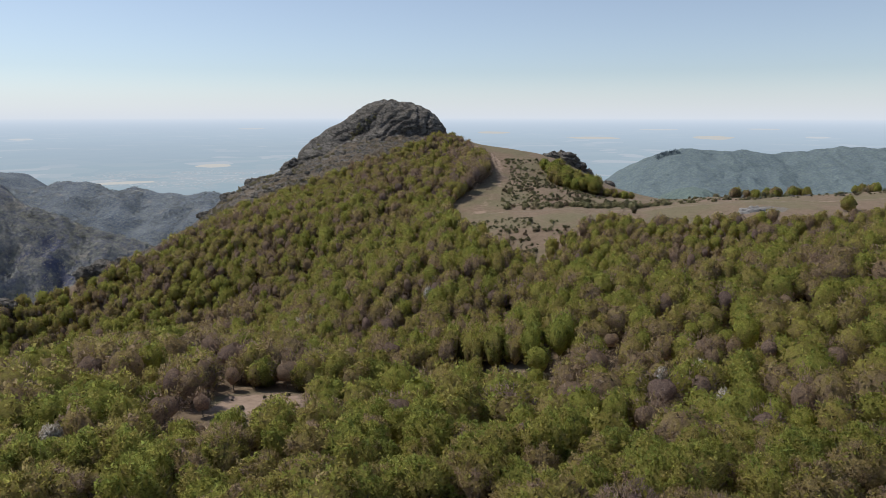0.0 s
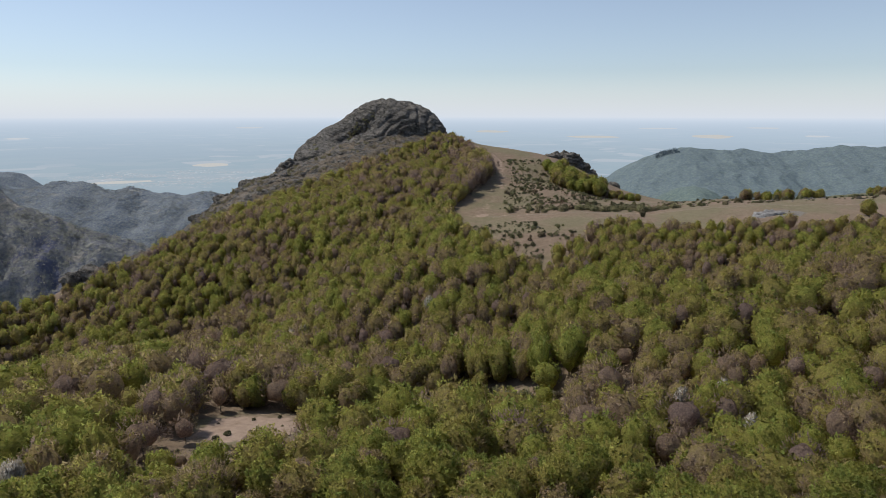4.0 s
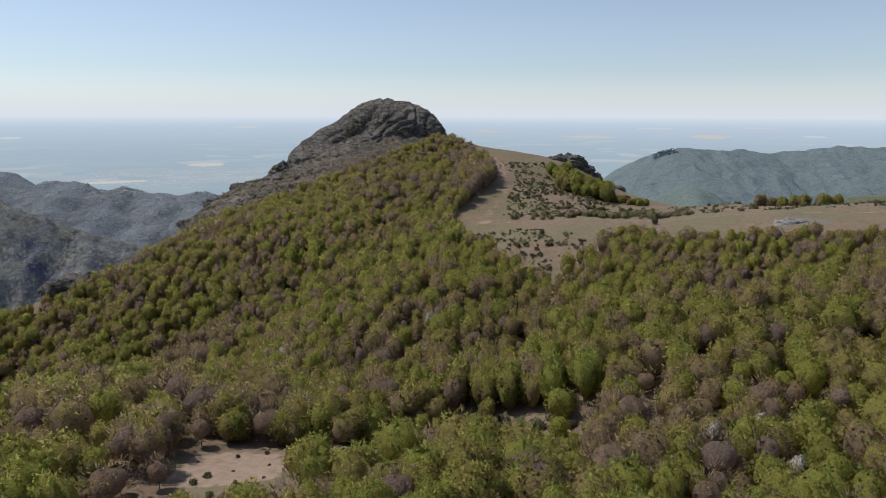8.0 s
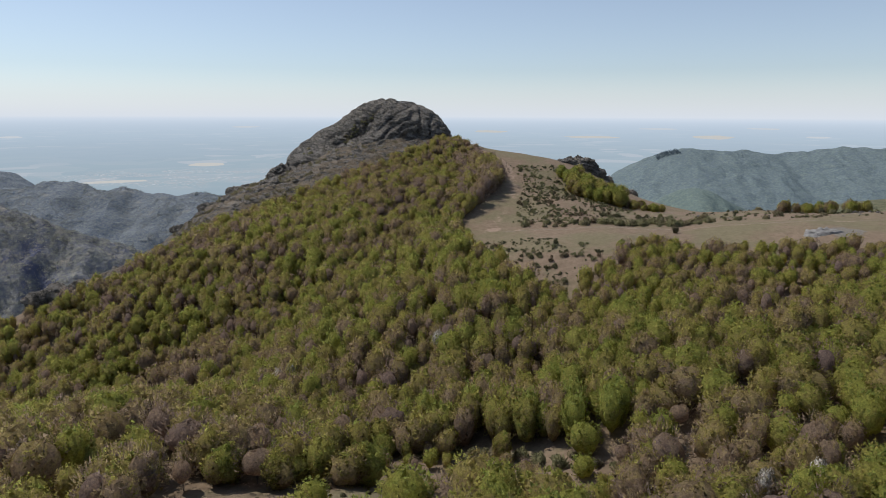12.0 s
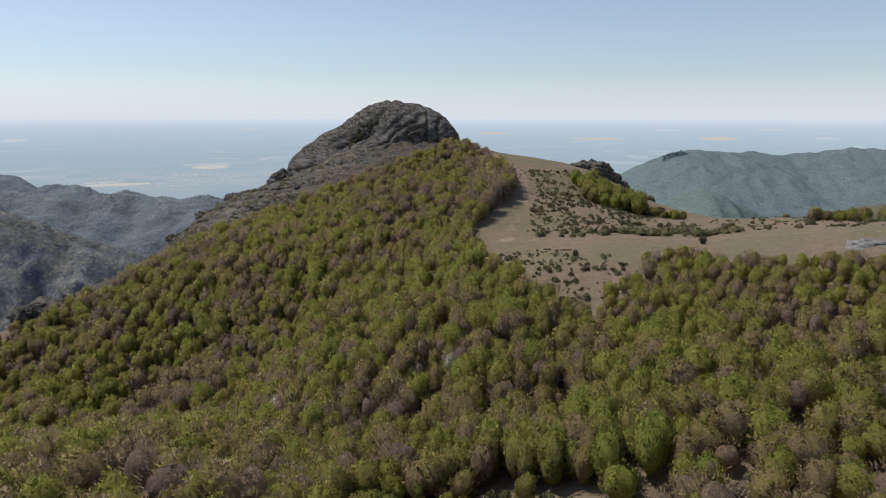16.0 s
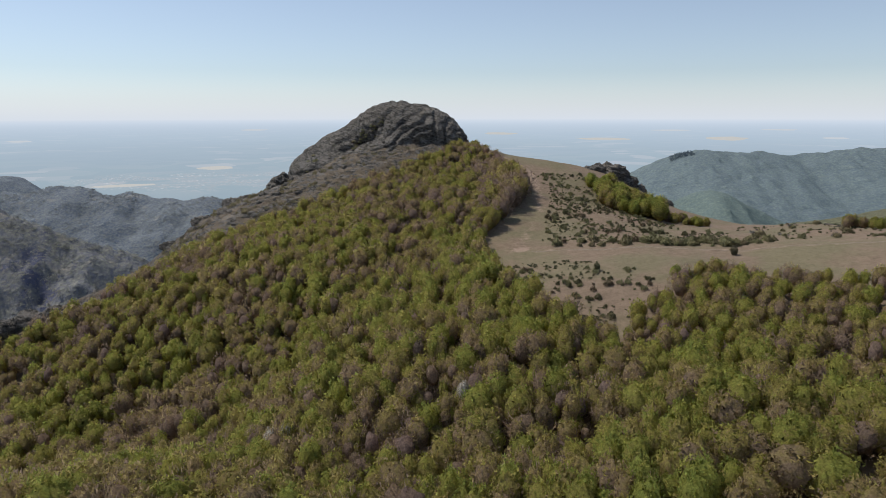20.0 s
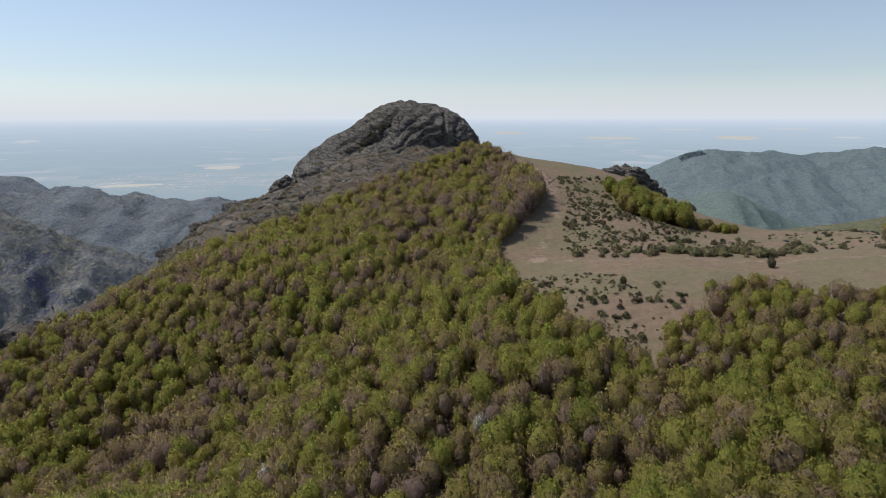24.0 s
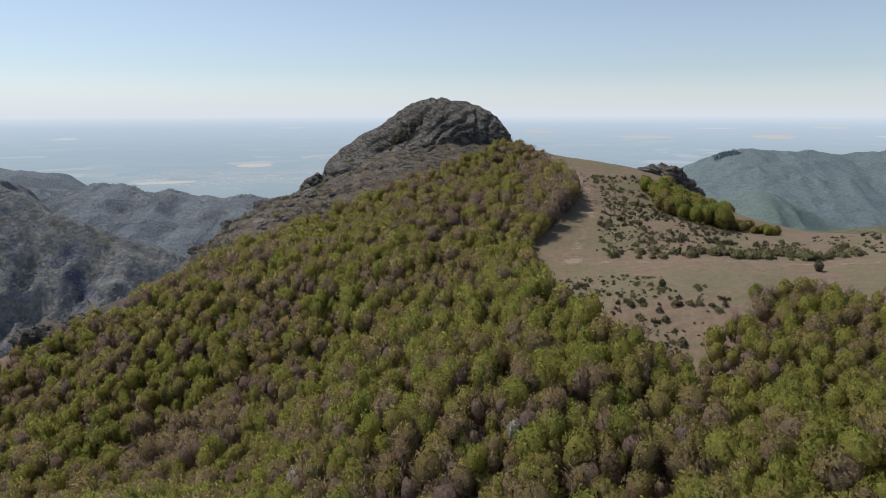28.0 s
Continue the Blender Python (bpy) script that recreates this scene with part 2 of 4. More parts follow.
def make_plain():
    """The plain and its fields, far behind everything. It glows, with haze painted into its colour by distance."""
    m = Mat("painted_haze_plain", 1.0, 0.0)
    uv = m.node("ShaderNodeUVMap").outputs[0]
    ln = m.node("ShaderNodeVectorMath", i0=uv)
    ln.operation = "LENGTH"
    d = ln.outputs["Value"]
    wob = m.node("ShaderNodeVectorMath", i0=uv, i1=m.node("ShaderNodeTexNoise", Vector=uv, Scale=0.6).outputs["Color"])
    wob.operation = "ADD"
    cell = m.node("ShaderNodeTexVoronoi", Vector=wob.outputs[0], Scale=2.4)
    pick = m.node("ShaderNodeSeparateColor", Color=cell.outputs["Color"]).outputs[0]
    fields = m.ramp(pick, (0.0, (0.10, 0.17, 0.13)), (0.35, (0.13, 0.22, 0.17)), (0.6, (0.18, 0.25, 0.19)), (0.86, (0.22, 0.26, 0.2)), (0.95, (0.5, 0.45, 0.36)))
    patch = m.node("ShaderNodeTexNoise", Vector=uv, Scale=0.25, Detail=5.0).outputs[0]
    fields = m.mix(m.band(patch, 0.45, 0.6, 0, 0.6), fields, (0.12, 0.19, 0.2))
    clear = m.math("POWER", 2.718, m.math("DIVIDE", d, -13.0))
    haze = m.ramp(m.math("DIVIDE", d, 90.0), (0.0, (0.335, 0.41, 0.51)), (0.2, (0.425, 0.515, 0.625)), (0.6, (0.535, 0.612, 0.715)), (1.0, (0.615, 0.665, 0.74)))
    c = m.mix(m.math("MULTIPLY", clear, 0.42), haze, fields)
    off = m.node("ShaderNodeVectorMath", i0=uv, i1=(2.1, -6.4, 0))
    off.operation = "ADD"
    far = m.node("ShaderNodeVectorMath", i0=off.outputs[0], i1=(0.7, 1.25, 1))
    far.operation = "MULTIPLY"
    town = m.node("ShaderNodeVectorMath", i0=far.outputs[0])
    town.operation = "LENGTH"
    roofs = m.node("ShaderNodeTexVoronoi", Vector=uv, Scale=48.0)
    tint = m.node("ShaderNodeSeparateColor", Color=roofs.outputs["Color"])
    at_town = m.math("MULTIPLY", m.band(town.outputs["Value"], 1.5, 0.7), m.band(m.node("ShaderNodeTexNoise", Vector=uv, Scale=2.5, Detail=4.0).outputs[0], 0.4, 0.55))
    c = m.mix(m.math("MULTIPLY", at_town, m.band(tint.outputs[0], 0.3, 1.0, 0.0, 0.6)), c, m.ramp(tint.outputs[1], (0.0, (0.42, 0.4, 0.42)), (0.8, (0.5, 0.48, 0.5)), (0.97, (0.8, 0.81, 0.84))))
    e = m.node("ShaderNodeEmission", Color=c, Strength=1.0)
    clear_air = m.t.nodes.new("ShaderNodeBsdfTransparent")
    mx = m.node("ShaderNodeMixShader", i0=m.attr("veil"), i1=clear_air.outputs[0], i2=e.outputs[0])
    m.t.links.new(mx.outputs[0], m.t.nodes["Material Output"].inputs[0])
    return m.m


M_PLAIN = make_plain()


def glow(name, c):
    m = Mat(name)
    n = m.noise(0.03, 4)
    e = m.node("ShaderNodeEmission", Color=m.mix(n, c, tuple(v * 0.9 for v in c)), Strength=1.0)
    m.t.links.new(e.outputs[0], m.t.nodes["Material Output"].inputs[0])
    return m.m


# ---- mesh helpers ----
def mesh_from(name, verts, faces, material, smooth=False):
    me = bpy.data.meshes.new(name)
    verts = np.asarray(verts, dtype=np.float32)
    faces = np.asarray(faces, dtype=np.int32)
    k = faces.shape[1]
    me.vertices.add(len(verts))
    me.vertices.foreach_set("co", verts.ravel())
    me.loops.add(faces.size)
    me.loops.foreach_set("vertex_index", faces.ravel())
    me.polygons.add(len(faces))
    me.polygons.foreach_set("loop_start", np.arange(0, faces.size, k, dtype=np.int32))
    me.polygons.foreach_set("use_smooth", np.full(len(faces), smooth))
    me.update(calc_edges=True)
    me.materials.append(material)
    return me


def child(ob, parent):
    ob.parent = parent
    return ob


def part(name, bm, material, parent, label=""):
    me = bpy.data.meshes.new(name)
    bm.to_mesh(me)
    bm.free()
    me.materials.append(material)
    return tagged(child(new(name, me), parent), label)


def grid_faces(nu, nv):
    i = np.arange((nu - 1) * (nv - 1))
    a = (i // (nv - 1)) * nv + i % (nv - 1)
    return np.stack([a, a + nv, a + nv + 1, a + 1], 1)


def value_noise(x, y, seed, size):
    """Smooth noise, -1 to 1, on arrays."""
    r = np.random.RandomState(seed)
    tab = r.rand(64, 64) * 2 - 1
    u, v = np.asarray(x) / size + 1000.0, np.asarray(y) / size + 1000.0
    iu, iv = np.floor(u).astype(int), np.floor(v).astype(int)
    fu, fv = u - iu, v - iv
    fu, fv = fu * fu * (3 - 2 * fu), fv * fv * (3 - 2 * fv)
    g = lambda a, b: tab[a % 64, b % 64]
    return (g(iu, iv) * (1 - fu) + g(iu + 1, iv) * fu) * (1 - fv) + (g(iu, iv + 1) * (1 - fu) + g(iu + 1, iv + 1) * fu) * fv


def fractal(x, y, seed, size, octaves=4):
    return sum(value_noise(x, y, seed + k, size / 2 ** k) / 2 ** k for k in range(octaves))


# ---- the lie of the land: ridge, valley and slope lines ----
LINES = {
    "ridge": [(60, 640, 52), (0, 598, 80), (-55, 606, 84), (-121, 543, 57), (-166, 505, 36), (-186, 442, 14), (-214, 405, 4), (-262, 368, -16), (-330, 330, -44)],
    "saddle": [(37, 536, 66), (100, 565, 62), (142, 555, 40), (150, 500, 37), (195, 492, 37), (240, 470, 38)],
    "meadow": [(8, 400, 38), (48, 358, 41), (109, 374, 45.5), (162, 341, 52), (205, 340, 54), (260, 345, 57), (350, 350, 62)],
    "knoll": [(36, 485, 54), (75, 450, 47), (98, 485, 46), (120, 420, 44), (190, 430, 45), (270, 430, 47)],
    "gully": [(42, 314, 29), (33, 280, 15), (22, 252, 6), (12, 238, 1), (-35, 258, -3), (-85, 292, -10), (-140, 330, -26), (-230, 350, -42), (-330, 300, -70)],
    "face": [(-8, 288, 13), (-60, 285, 3), (-40, 400, 39), (-38, 470, 56), (-30, 525, 69), (-95, 470, 44), (-110, 380, 20), (-150, 400, 15), (-160, 345, -15), (15, 300, 25)],
    "spur": [(-105, 262, 1), (-54, 187, 12.5), (-24, 202, 9), (-70, 140, 19), (-6, 160, 18), (0, 110, 24), (-130, 180, 12), (-200, 260, -22), (-90, 60, 32), (60, 60, 32), (0, -100, 55)],
    "flank": [(80, 188, 17), (97, 178, 18.5), (75, 168, 15), (42, 258, 17), (60, 225, 12), (110, 262, 31), (150, 262, 38), (200, 270, 46), (130, 215, 29), (170, 190, 32), (260, 250, 52), (320, 200, 50), (60, 290, 27)],
    "beyond": [(-60, 700, 20), (60, 730, 0), (-150, 640, -10), (-230, 540, -50), (-300, 430, -80), (-420, 560, -170), (-420, 300, -110), (200, 620, 2), (330, 560, 5), (430, 420, 40), (480, 200, 60), (150, 800, -60), (-300, 780, -160), (450, 780, -50), (-380, 60, -30), (300, 0, 60)],
}
SPOTS = np.array([p for line in LINES.values() for p in line], dtype=float)


def plate(r2):
    return np.where(r2 > 0, r2 * np.log(r2 + 1e-9), 0.0)


def solve_land():
    x = SPOTS[:, :2] / 100
    n = len(x)
    k = plate(((x[:, None] - x[None]) ** 2).sum(2)) + np.eye(n) * 0.02
    p = np.c_[np.ones(n), x]
    a = np.block([[k, p], [p.T, np.zeros((3, 3))]])
    return np.linalg.solve(a, np.r_[SPOTS[:, 2], 0, 0, 0])


LAND = solve_land()


def land(x, y):
    """The height of the ground."""
    x, y = np.atleast_1d(np.asarray(x, float)), np.atleast_1d(np.asarray(y, float))
    z = np.empty(x.shape)
    s = SPOTS[:, :2] / 100
    for i in range(0, x.size, 20000):
        q = np.stack([x.ravel()[i:i + 20000], y.ravel()[i:i + 20000]], 1) / 100
        v = plate(((q[:, None] - s[None]) ** 2).sum(2)) @ LAND[:len(s)] + LAND[-3] + q @ LAND[-2:]
        z.ravel()[i:i + 20000] = v
    return z + fractal(x, y, 5, 38, 4) * 1.1


def inside(x, y, poly):
    """Which points lie inside a closed outline."""
    x, y = np.asarray(x, float), np.asarray(y, float)
    r = np.zeros(x.shape, bool)
    for (ax, ay), (bx, by) in zip(poly, poly[1:] + poly[:1]):
        c = ((ay > y) != (by > y)) & (x < (bx - ax) * (y - ay) / ((by - ay) or 1e-9) + ax)
        r ^= c
    return r


def line_gap(x, y, pts):
    """The distance to a broken line."""
    d = np.full(np.shape(x), 1e9)
    for (ax, ay), (bx, by) in zip(pts, pts[1:]):
        t = np.clip(((x - ax) * (bx - ax) + (y - ay) * (by - ay)) / ((bx - ax) ** 2 + (by - ay) ** 2), 0, 1)
        d = np.minimum(d, np.hypot(x - ax - t * (bx - ax), y - ay - t * (by - ay)))
    return d


WOOD = [(-110, 92), (120, 92), (260, 300), (275, 308), (215, 304), (178, 300), (160, 308), (128, 316), (108, 332), (92, 342), (74, 334), (42, 308), (24, 326), (12, 358), (5, 395), (3, 412), (16, 436), (23, 455), (31, 470),
        (36, 488), (35, 508), (28, 535), (16, 566), (0, 582), (-20, 540), (-45, 506), (-85, 484), (-115, 464), (-150, 440), (-182, 409), (-208, 390), (-232, 389), (-262, 376), (-345, 346), (-345, 260)]
ROCKY = [(0, 590), (-20, 542), (-45, 508), (-85, 486), (-115, 466), (-150, 442), (-182, 411), (-208, 392), (-225, 398), (-190, 450), (-170, 520), (-120, 570), (-60, 660), (10, 640)]
TRACK = [(420, 372), (300, 352), (215, 353), (162, 362), (118, 379), (90, 386), (60, 390), (22, 402)]
CLIMB = [(22, 402), (31, 436), (40, 466), (44, 490), (43, 516), (39, 540), (20, 572)]


GAP = [(2, 238), (14, 233), (27, 225), (36, 219)]


def clearing(x, y):
    ragged = fractal(x, y, 57, 13, 2)
    a = ((x + 56) / 17.5) ** 2 + ((y - 188) / 16) ** 2 < 1 + 0.3 * ragged
    b = line_gap(x, y, [(-38, 199), (-9, 215)]) < 4.0 + 1.5 * ragged
    c = line_gap(x, y, GAP) < 4.6 + 2.0 * ragged
    return a | b | c


def thicket(x, y):
    """Low growth in front of the clearings."""
    return (((x + 54) / 19) ** 2 + ((y - 168) / 8) ** 2 < 1) | (line_gap(x, y, [(-32, 191), (-6, 206)]) < 4.5)


def build_ground():
    xs, ys = np.arange(-440, 481, 4.0), np.arange(-130, 801, 4.0)
    gx, gy = np.meshgrid(xs, ys, indexing="ij")
    x, y = gx.ravel(), gy.ravel()
    z = land(x, y)
    me = mesh_from("ground", np.stack([x, y, z], 1), grid_faces(len(xs), len(ys)), M_GROUND, True)
    wood, rocky = inside(x, y, WOOD), inside(x, y, ROCKY)
    meadow = ((~wood & (y > 250) & (x > -30)) | clearing(x, y)).astype(float)
    stone = rocky * 0.55 + (((x - 168) / 9) ** 2 + ((y - 335) / 8) ** 2 < 1) * 0.9
    stone = np.maximum(stone, (((x > 120) & (x < 300) & (y > 395) & (y < 520)) * (0.08 + 0.4 * fractal(x, y, 9, 30))))
    dirt = np.clip(1.2 - line_gap(x, y, TRACK) / 2.6, 0, 1) * 0.6 + np.clip(1.3 - line_gap(x, y, CLIMB) / 5.0, 0, 1) * np.clip(0.52 + 0.35 * fractal(x, y, 77, 30, 3), 0.15, 0.85)
    dirt = np.maximum(dirt, 0.75 * (((x + 56) / 15) ** 2 + ((y - 188) / 13.5) ** 2 < 1))
    col = me.color_attributes.new("cover", "FLOAT_COLOR", "POINT")
    col.data.foreach_set("color", np.stack([np.maximum(meadow, rocky * 0.45), stone, dirt, np.ones(len(x))], 1).astype(np.float32).ravel())
    return tagged(new("ground", me), "rolling hillside with leaf litter and dry tan meadow", "ground", kind="structure")


ground = build_ground()


def ribbon(name, label, pts, wide, seed):
    """A worn track laid over the ground."""
    p = np.array(pts, float)
    d = np.r_[0, np.cumsum(np.hypot(*np.diff(p, axis=0).T))]
    u = np.arange(0, d[-1], 2.0)
    x, y = np.interp(u, d, p[:, 0]), np.interp(u, d, p[:, 1])
    k = np.ones(11) / 11
    x, y = (np.convolve(np.pad(v, 5, mode="edge"), k, "valid") for v in (x, y))
    x, y = x + fractal(u, u * 0, seed, 26, 2) * 1.2, y + fractal(u, u * 0 + 50, seed + 3, 26, 2) * 1.2
    dx, dy = np.gradient(x), np.gradient(y)
    n = np.hypot(dx, dy)
    w = wide * (0.75 + 0.45 * fractal(u, u * 0 + 9, seed + 7, 14, 2))
    rows = [(x - dy / n * w * s, y + dx / n * w * s) for s in (-0.5, -0.2, 0.2, 0.5)]
    v = np.stack([np.stack([a, b, land(a, b) + (0.12 if i in (1, 2) else 0.02)], 1) for i, (a, b) in enumerate(rows)], 1).reshape(-1, 3)
    return tagged(new(name, mesh_from(name, v, grid_faces(len(u), 4), M_TRACK, True)), label, "track", kind="structure")


ribbon("dirt_track", "pale worn dirt track across the meadow", TRACK, 2.2, 3)


# ---- far hills and the plain ----
def hill(name, label, ridge, front, back, drop, material, seed, rough=1.0, bend=1.35, steps=(150, 90), crag=0.0, groove=0.16):
    """A long hill along a ridge line, falling to both sides, cut by side gullies."""
    r = np.array(ridge, float)
    s = np.r_[0, np.cumsum(np.hypot(np.diff(r[:, 0]), np.diff(r[:, 1])))]
    u = np.linspace(0, s[-1], steps[0])
    px, py, pz = (np.interp(u, s, r[:, k]) for k in range(3))
    k = np.ones(9) / 9
    pz = np.convolve(np.pad(pz, 4, mode="edge"), k, "valid")
    ox, oy = r[-1, 1] - r[0, 1], -(r[-1, 0] - r[0, 0])
    n = math.hypot(ox, oy)
    ox, oy = ox / n, oy / n
    v = np.linspace(-1, 1, steps[1])
    U, V = np.meshgrid(u, v, indexing="ij")
    reach = np.where(V > 0, front, back)
    X = px[:, None] + ox * reach * np.abs(V) * np.sign(V)
    Y = py[:, None] + oy * reach * np.abs(V) * np.sign(V)
    Z = pz[:, None] - drop * np.abs(V) ** bend
    g = fractal(U + 60 * V, V * 130, seed, 170 * rough ** 0.5, 4)
    Z = Z + g * drop * groove * np.minimum(1, np.abs(V) * 3) + fractal(X, Y, seed + 9, 60, 3) * drop * 0.022
    Z = Z + crag * (0.5 - np.abs(fractal(X, Y, seed + 20, 95, 4))) * np.minimum(1, np.abs(V) * 5)
    me = mesh_from(name, np.stack([X.ravel(), Y.ravel(), Z.ravel()], 1), grid_faces(*U.shape), material, True)
    return tagged(new(name, me), label, "hill", kind="structure")


WEST_HILL = hill("backdrop_hill_west", "steep scrubby valley slope with crags in painted dark shade", [(-1500, 1300, 160), (-1150, 1300, 90), (-890, 1300, -45), (-815, 1300, -85), (-750, 1300, -108), (-660, 1310, -140), (-560, 1330, -190), (-420, 1380, -270)], 520, 500, 330, M_HILL_NEAR, 21, 1.0, 1.1, (300, 200), 34.0)
WEST_RANGE = hill("backdrop_range_west", "long wooded ridge beyond the valley, tinted with haze", [(-2300, 2150, -60), (-1480, 2150, -130), (-1330, 2150, -142), (-1225, 2150, -118), (-1150, 2150, -128), (-1080, 2150, -150), (-1000, 2150, -133), (-900, 2150, -160), (-730, 2150, -160), (-560, 2180, -190), (-350, 2250, -290)], 800, 500, 330, M_HILL_MID, 33, 1.0, 1.35, (260, 160), 12.0, 0.08)
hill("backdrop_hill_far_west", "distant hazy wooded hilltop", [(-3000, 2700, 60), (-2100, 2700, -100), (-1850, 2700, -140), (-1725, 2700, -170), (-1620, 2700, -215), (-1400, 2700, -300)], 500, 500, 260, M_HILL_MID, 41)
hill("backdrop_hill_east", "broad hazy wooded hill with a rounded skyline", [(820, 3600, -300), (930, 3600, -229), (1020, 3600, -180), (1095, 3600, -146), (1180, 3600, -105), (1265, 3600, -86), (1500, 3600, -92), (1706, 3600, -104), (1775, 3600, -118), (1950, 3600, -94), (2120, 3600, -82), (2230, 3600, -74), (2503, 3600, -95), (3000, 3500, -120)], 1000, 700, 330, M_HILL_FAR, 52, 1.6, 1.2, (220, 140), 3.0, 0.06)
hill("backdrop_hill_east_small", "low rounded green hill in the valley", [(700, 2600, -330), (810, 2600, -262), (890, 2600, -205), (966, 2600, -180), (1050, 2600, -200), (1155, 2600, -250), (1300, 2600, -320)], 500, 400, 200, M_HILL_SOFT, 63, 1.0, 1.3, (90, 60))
hill("backdrop_slope_east", "grassy green slope beyond the plateau", [(230, 880, -76), (300, 850, -38), (350, 820, -20), (420, 800, -7), (560, 790, 9), (760, 780, 20)], 260, 300, 110, M_HILL_GREEN, 71, 1.0, 1.4, (100, 60))


def build_plain():
    az = np.radians(np.linspace(-180, 180, 241))
    deg = np.r_[-np.geomspace(15.0, 0.3, 60), np.linspace(-0.1, 3.4, 18)]
    e = np.radians(deg)
    d = np.where(deg < -0.3, np.minimum(0.62 / np.tan(np.maximum(-e, 0.001)), 110), 110)
    r = np.interp(-deg, [0.0, 8, 15], [4850, 4200, 2300])
    A, R = np.meshgrid(az, r, indexing="ij")
    D = np.broadcast_to(d, A.shape)
    Z = 100 + R * np.tan(np.broadcast_to(e, A.shape))
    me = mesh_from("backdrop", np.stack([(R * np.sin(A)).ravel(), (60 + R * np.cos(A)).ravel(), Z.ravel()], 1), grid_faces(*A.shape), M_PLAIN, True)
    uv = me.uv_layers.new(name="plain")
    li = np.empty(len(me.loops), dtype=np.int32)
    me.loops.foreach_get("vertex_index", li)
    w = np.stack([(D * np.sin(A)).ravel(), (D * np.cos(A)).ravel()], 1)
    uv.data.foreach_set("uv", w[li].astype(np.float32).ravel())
    # Above the horizon the painted, glowing haze thins out into the sky.
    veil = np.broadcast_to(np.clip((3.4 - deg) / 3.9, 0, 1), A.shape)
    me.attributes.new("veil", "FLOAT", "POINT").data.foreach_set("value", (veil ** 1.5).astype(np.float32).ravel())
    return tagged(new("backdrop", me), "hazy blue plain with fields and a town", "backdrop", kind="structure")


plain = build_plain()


# ---- rock ----
def rock_mesh(name, radii, seed, level=5, ledge=1.0):
    bm = bmesh.new()
    bmesh.ops.create_icosphere(bm, subdivisions=level, radius=1.0)
    off = Vector((seed * 13.1, seed * 7.7, seed * 3.3))
    rx, ry, rz = radii
    size = (rx * ry * rz) ** (1 / 3)
    for v in bm.verts:
        n = v.co.normalized()
        q = Vector((n.x * rx, n.y * ry, n.z * rz))
        big = noise.fractal(q * (1.5 / size) + off, 0.8, 2.1, 4)
        w = q + Vector((0, 0, 3.0 * noise.noise(q * 0.08 + off)))
        t = (w.z / (size * 0.23)) % 1.0
        step = (min(t * 1.35, 1.0) - t) * size * 0.10 * ledge
        crack = abs(noise.noise(Vector((q.x, q.y, q.z * 0.6)) * (2.6 / size) + off * 2))
        cut = -max(0.0, 0.11 - crack) * size * 0.95
        cell = noise.cell(q * (2.2 / size) + off * 3) - 0.5
        v.co = q + n * (big * size * 0.26 + cut + step * 1.8 + cell * size * 0.08)
    for f in bm.faces:
        f.smooth = True
    me = bpy.data.meshes.new(name)
    bm.to_mesh(me)
    bm.free()
    me.materials.append(M_ROCK)
    return me


def rock_thing(name, label, masses, category="rock", material=None):
    x, y = masses[0][0], masses[0][1]
    root = tagged(new(name), label, category)
    root.location = (x, y, float(land(x, y)[0]))
    for i, (cx, cy, cz, rx, ry, rz) in enumerate(masses):
        ob = child(new("rock_mass", rock_mesh("rock_mass", (rx, ry, rz), i + len(masses) * 3, 5 if rx > 12 else 4)), root)
        ob.location = Vector((cx, cy, cz)) - root.location
        if material:
            ob.data.materials[0] = material
    return root


DOME = []


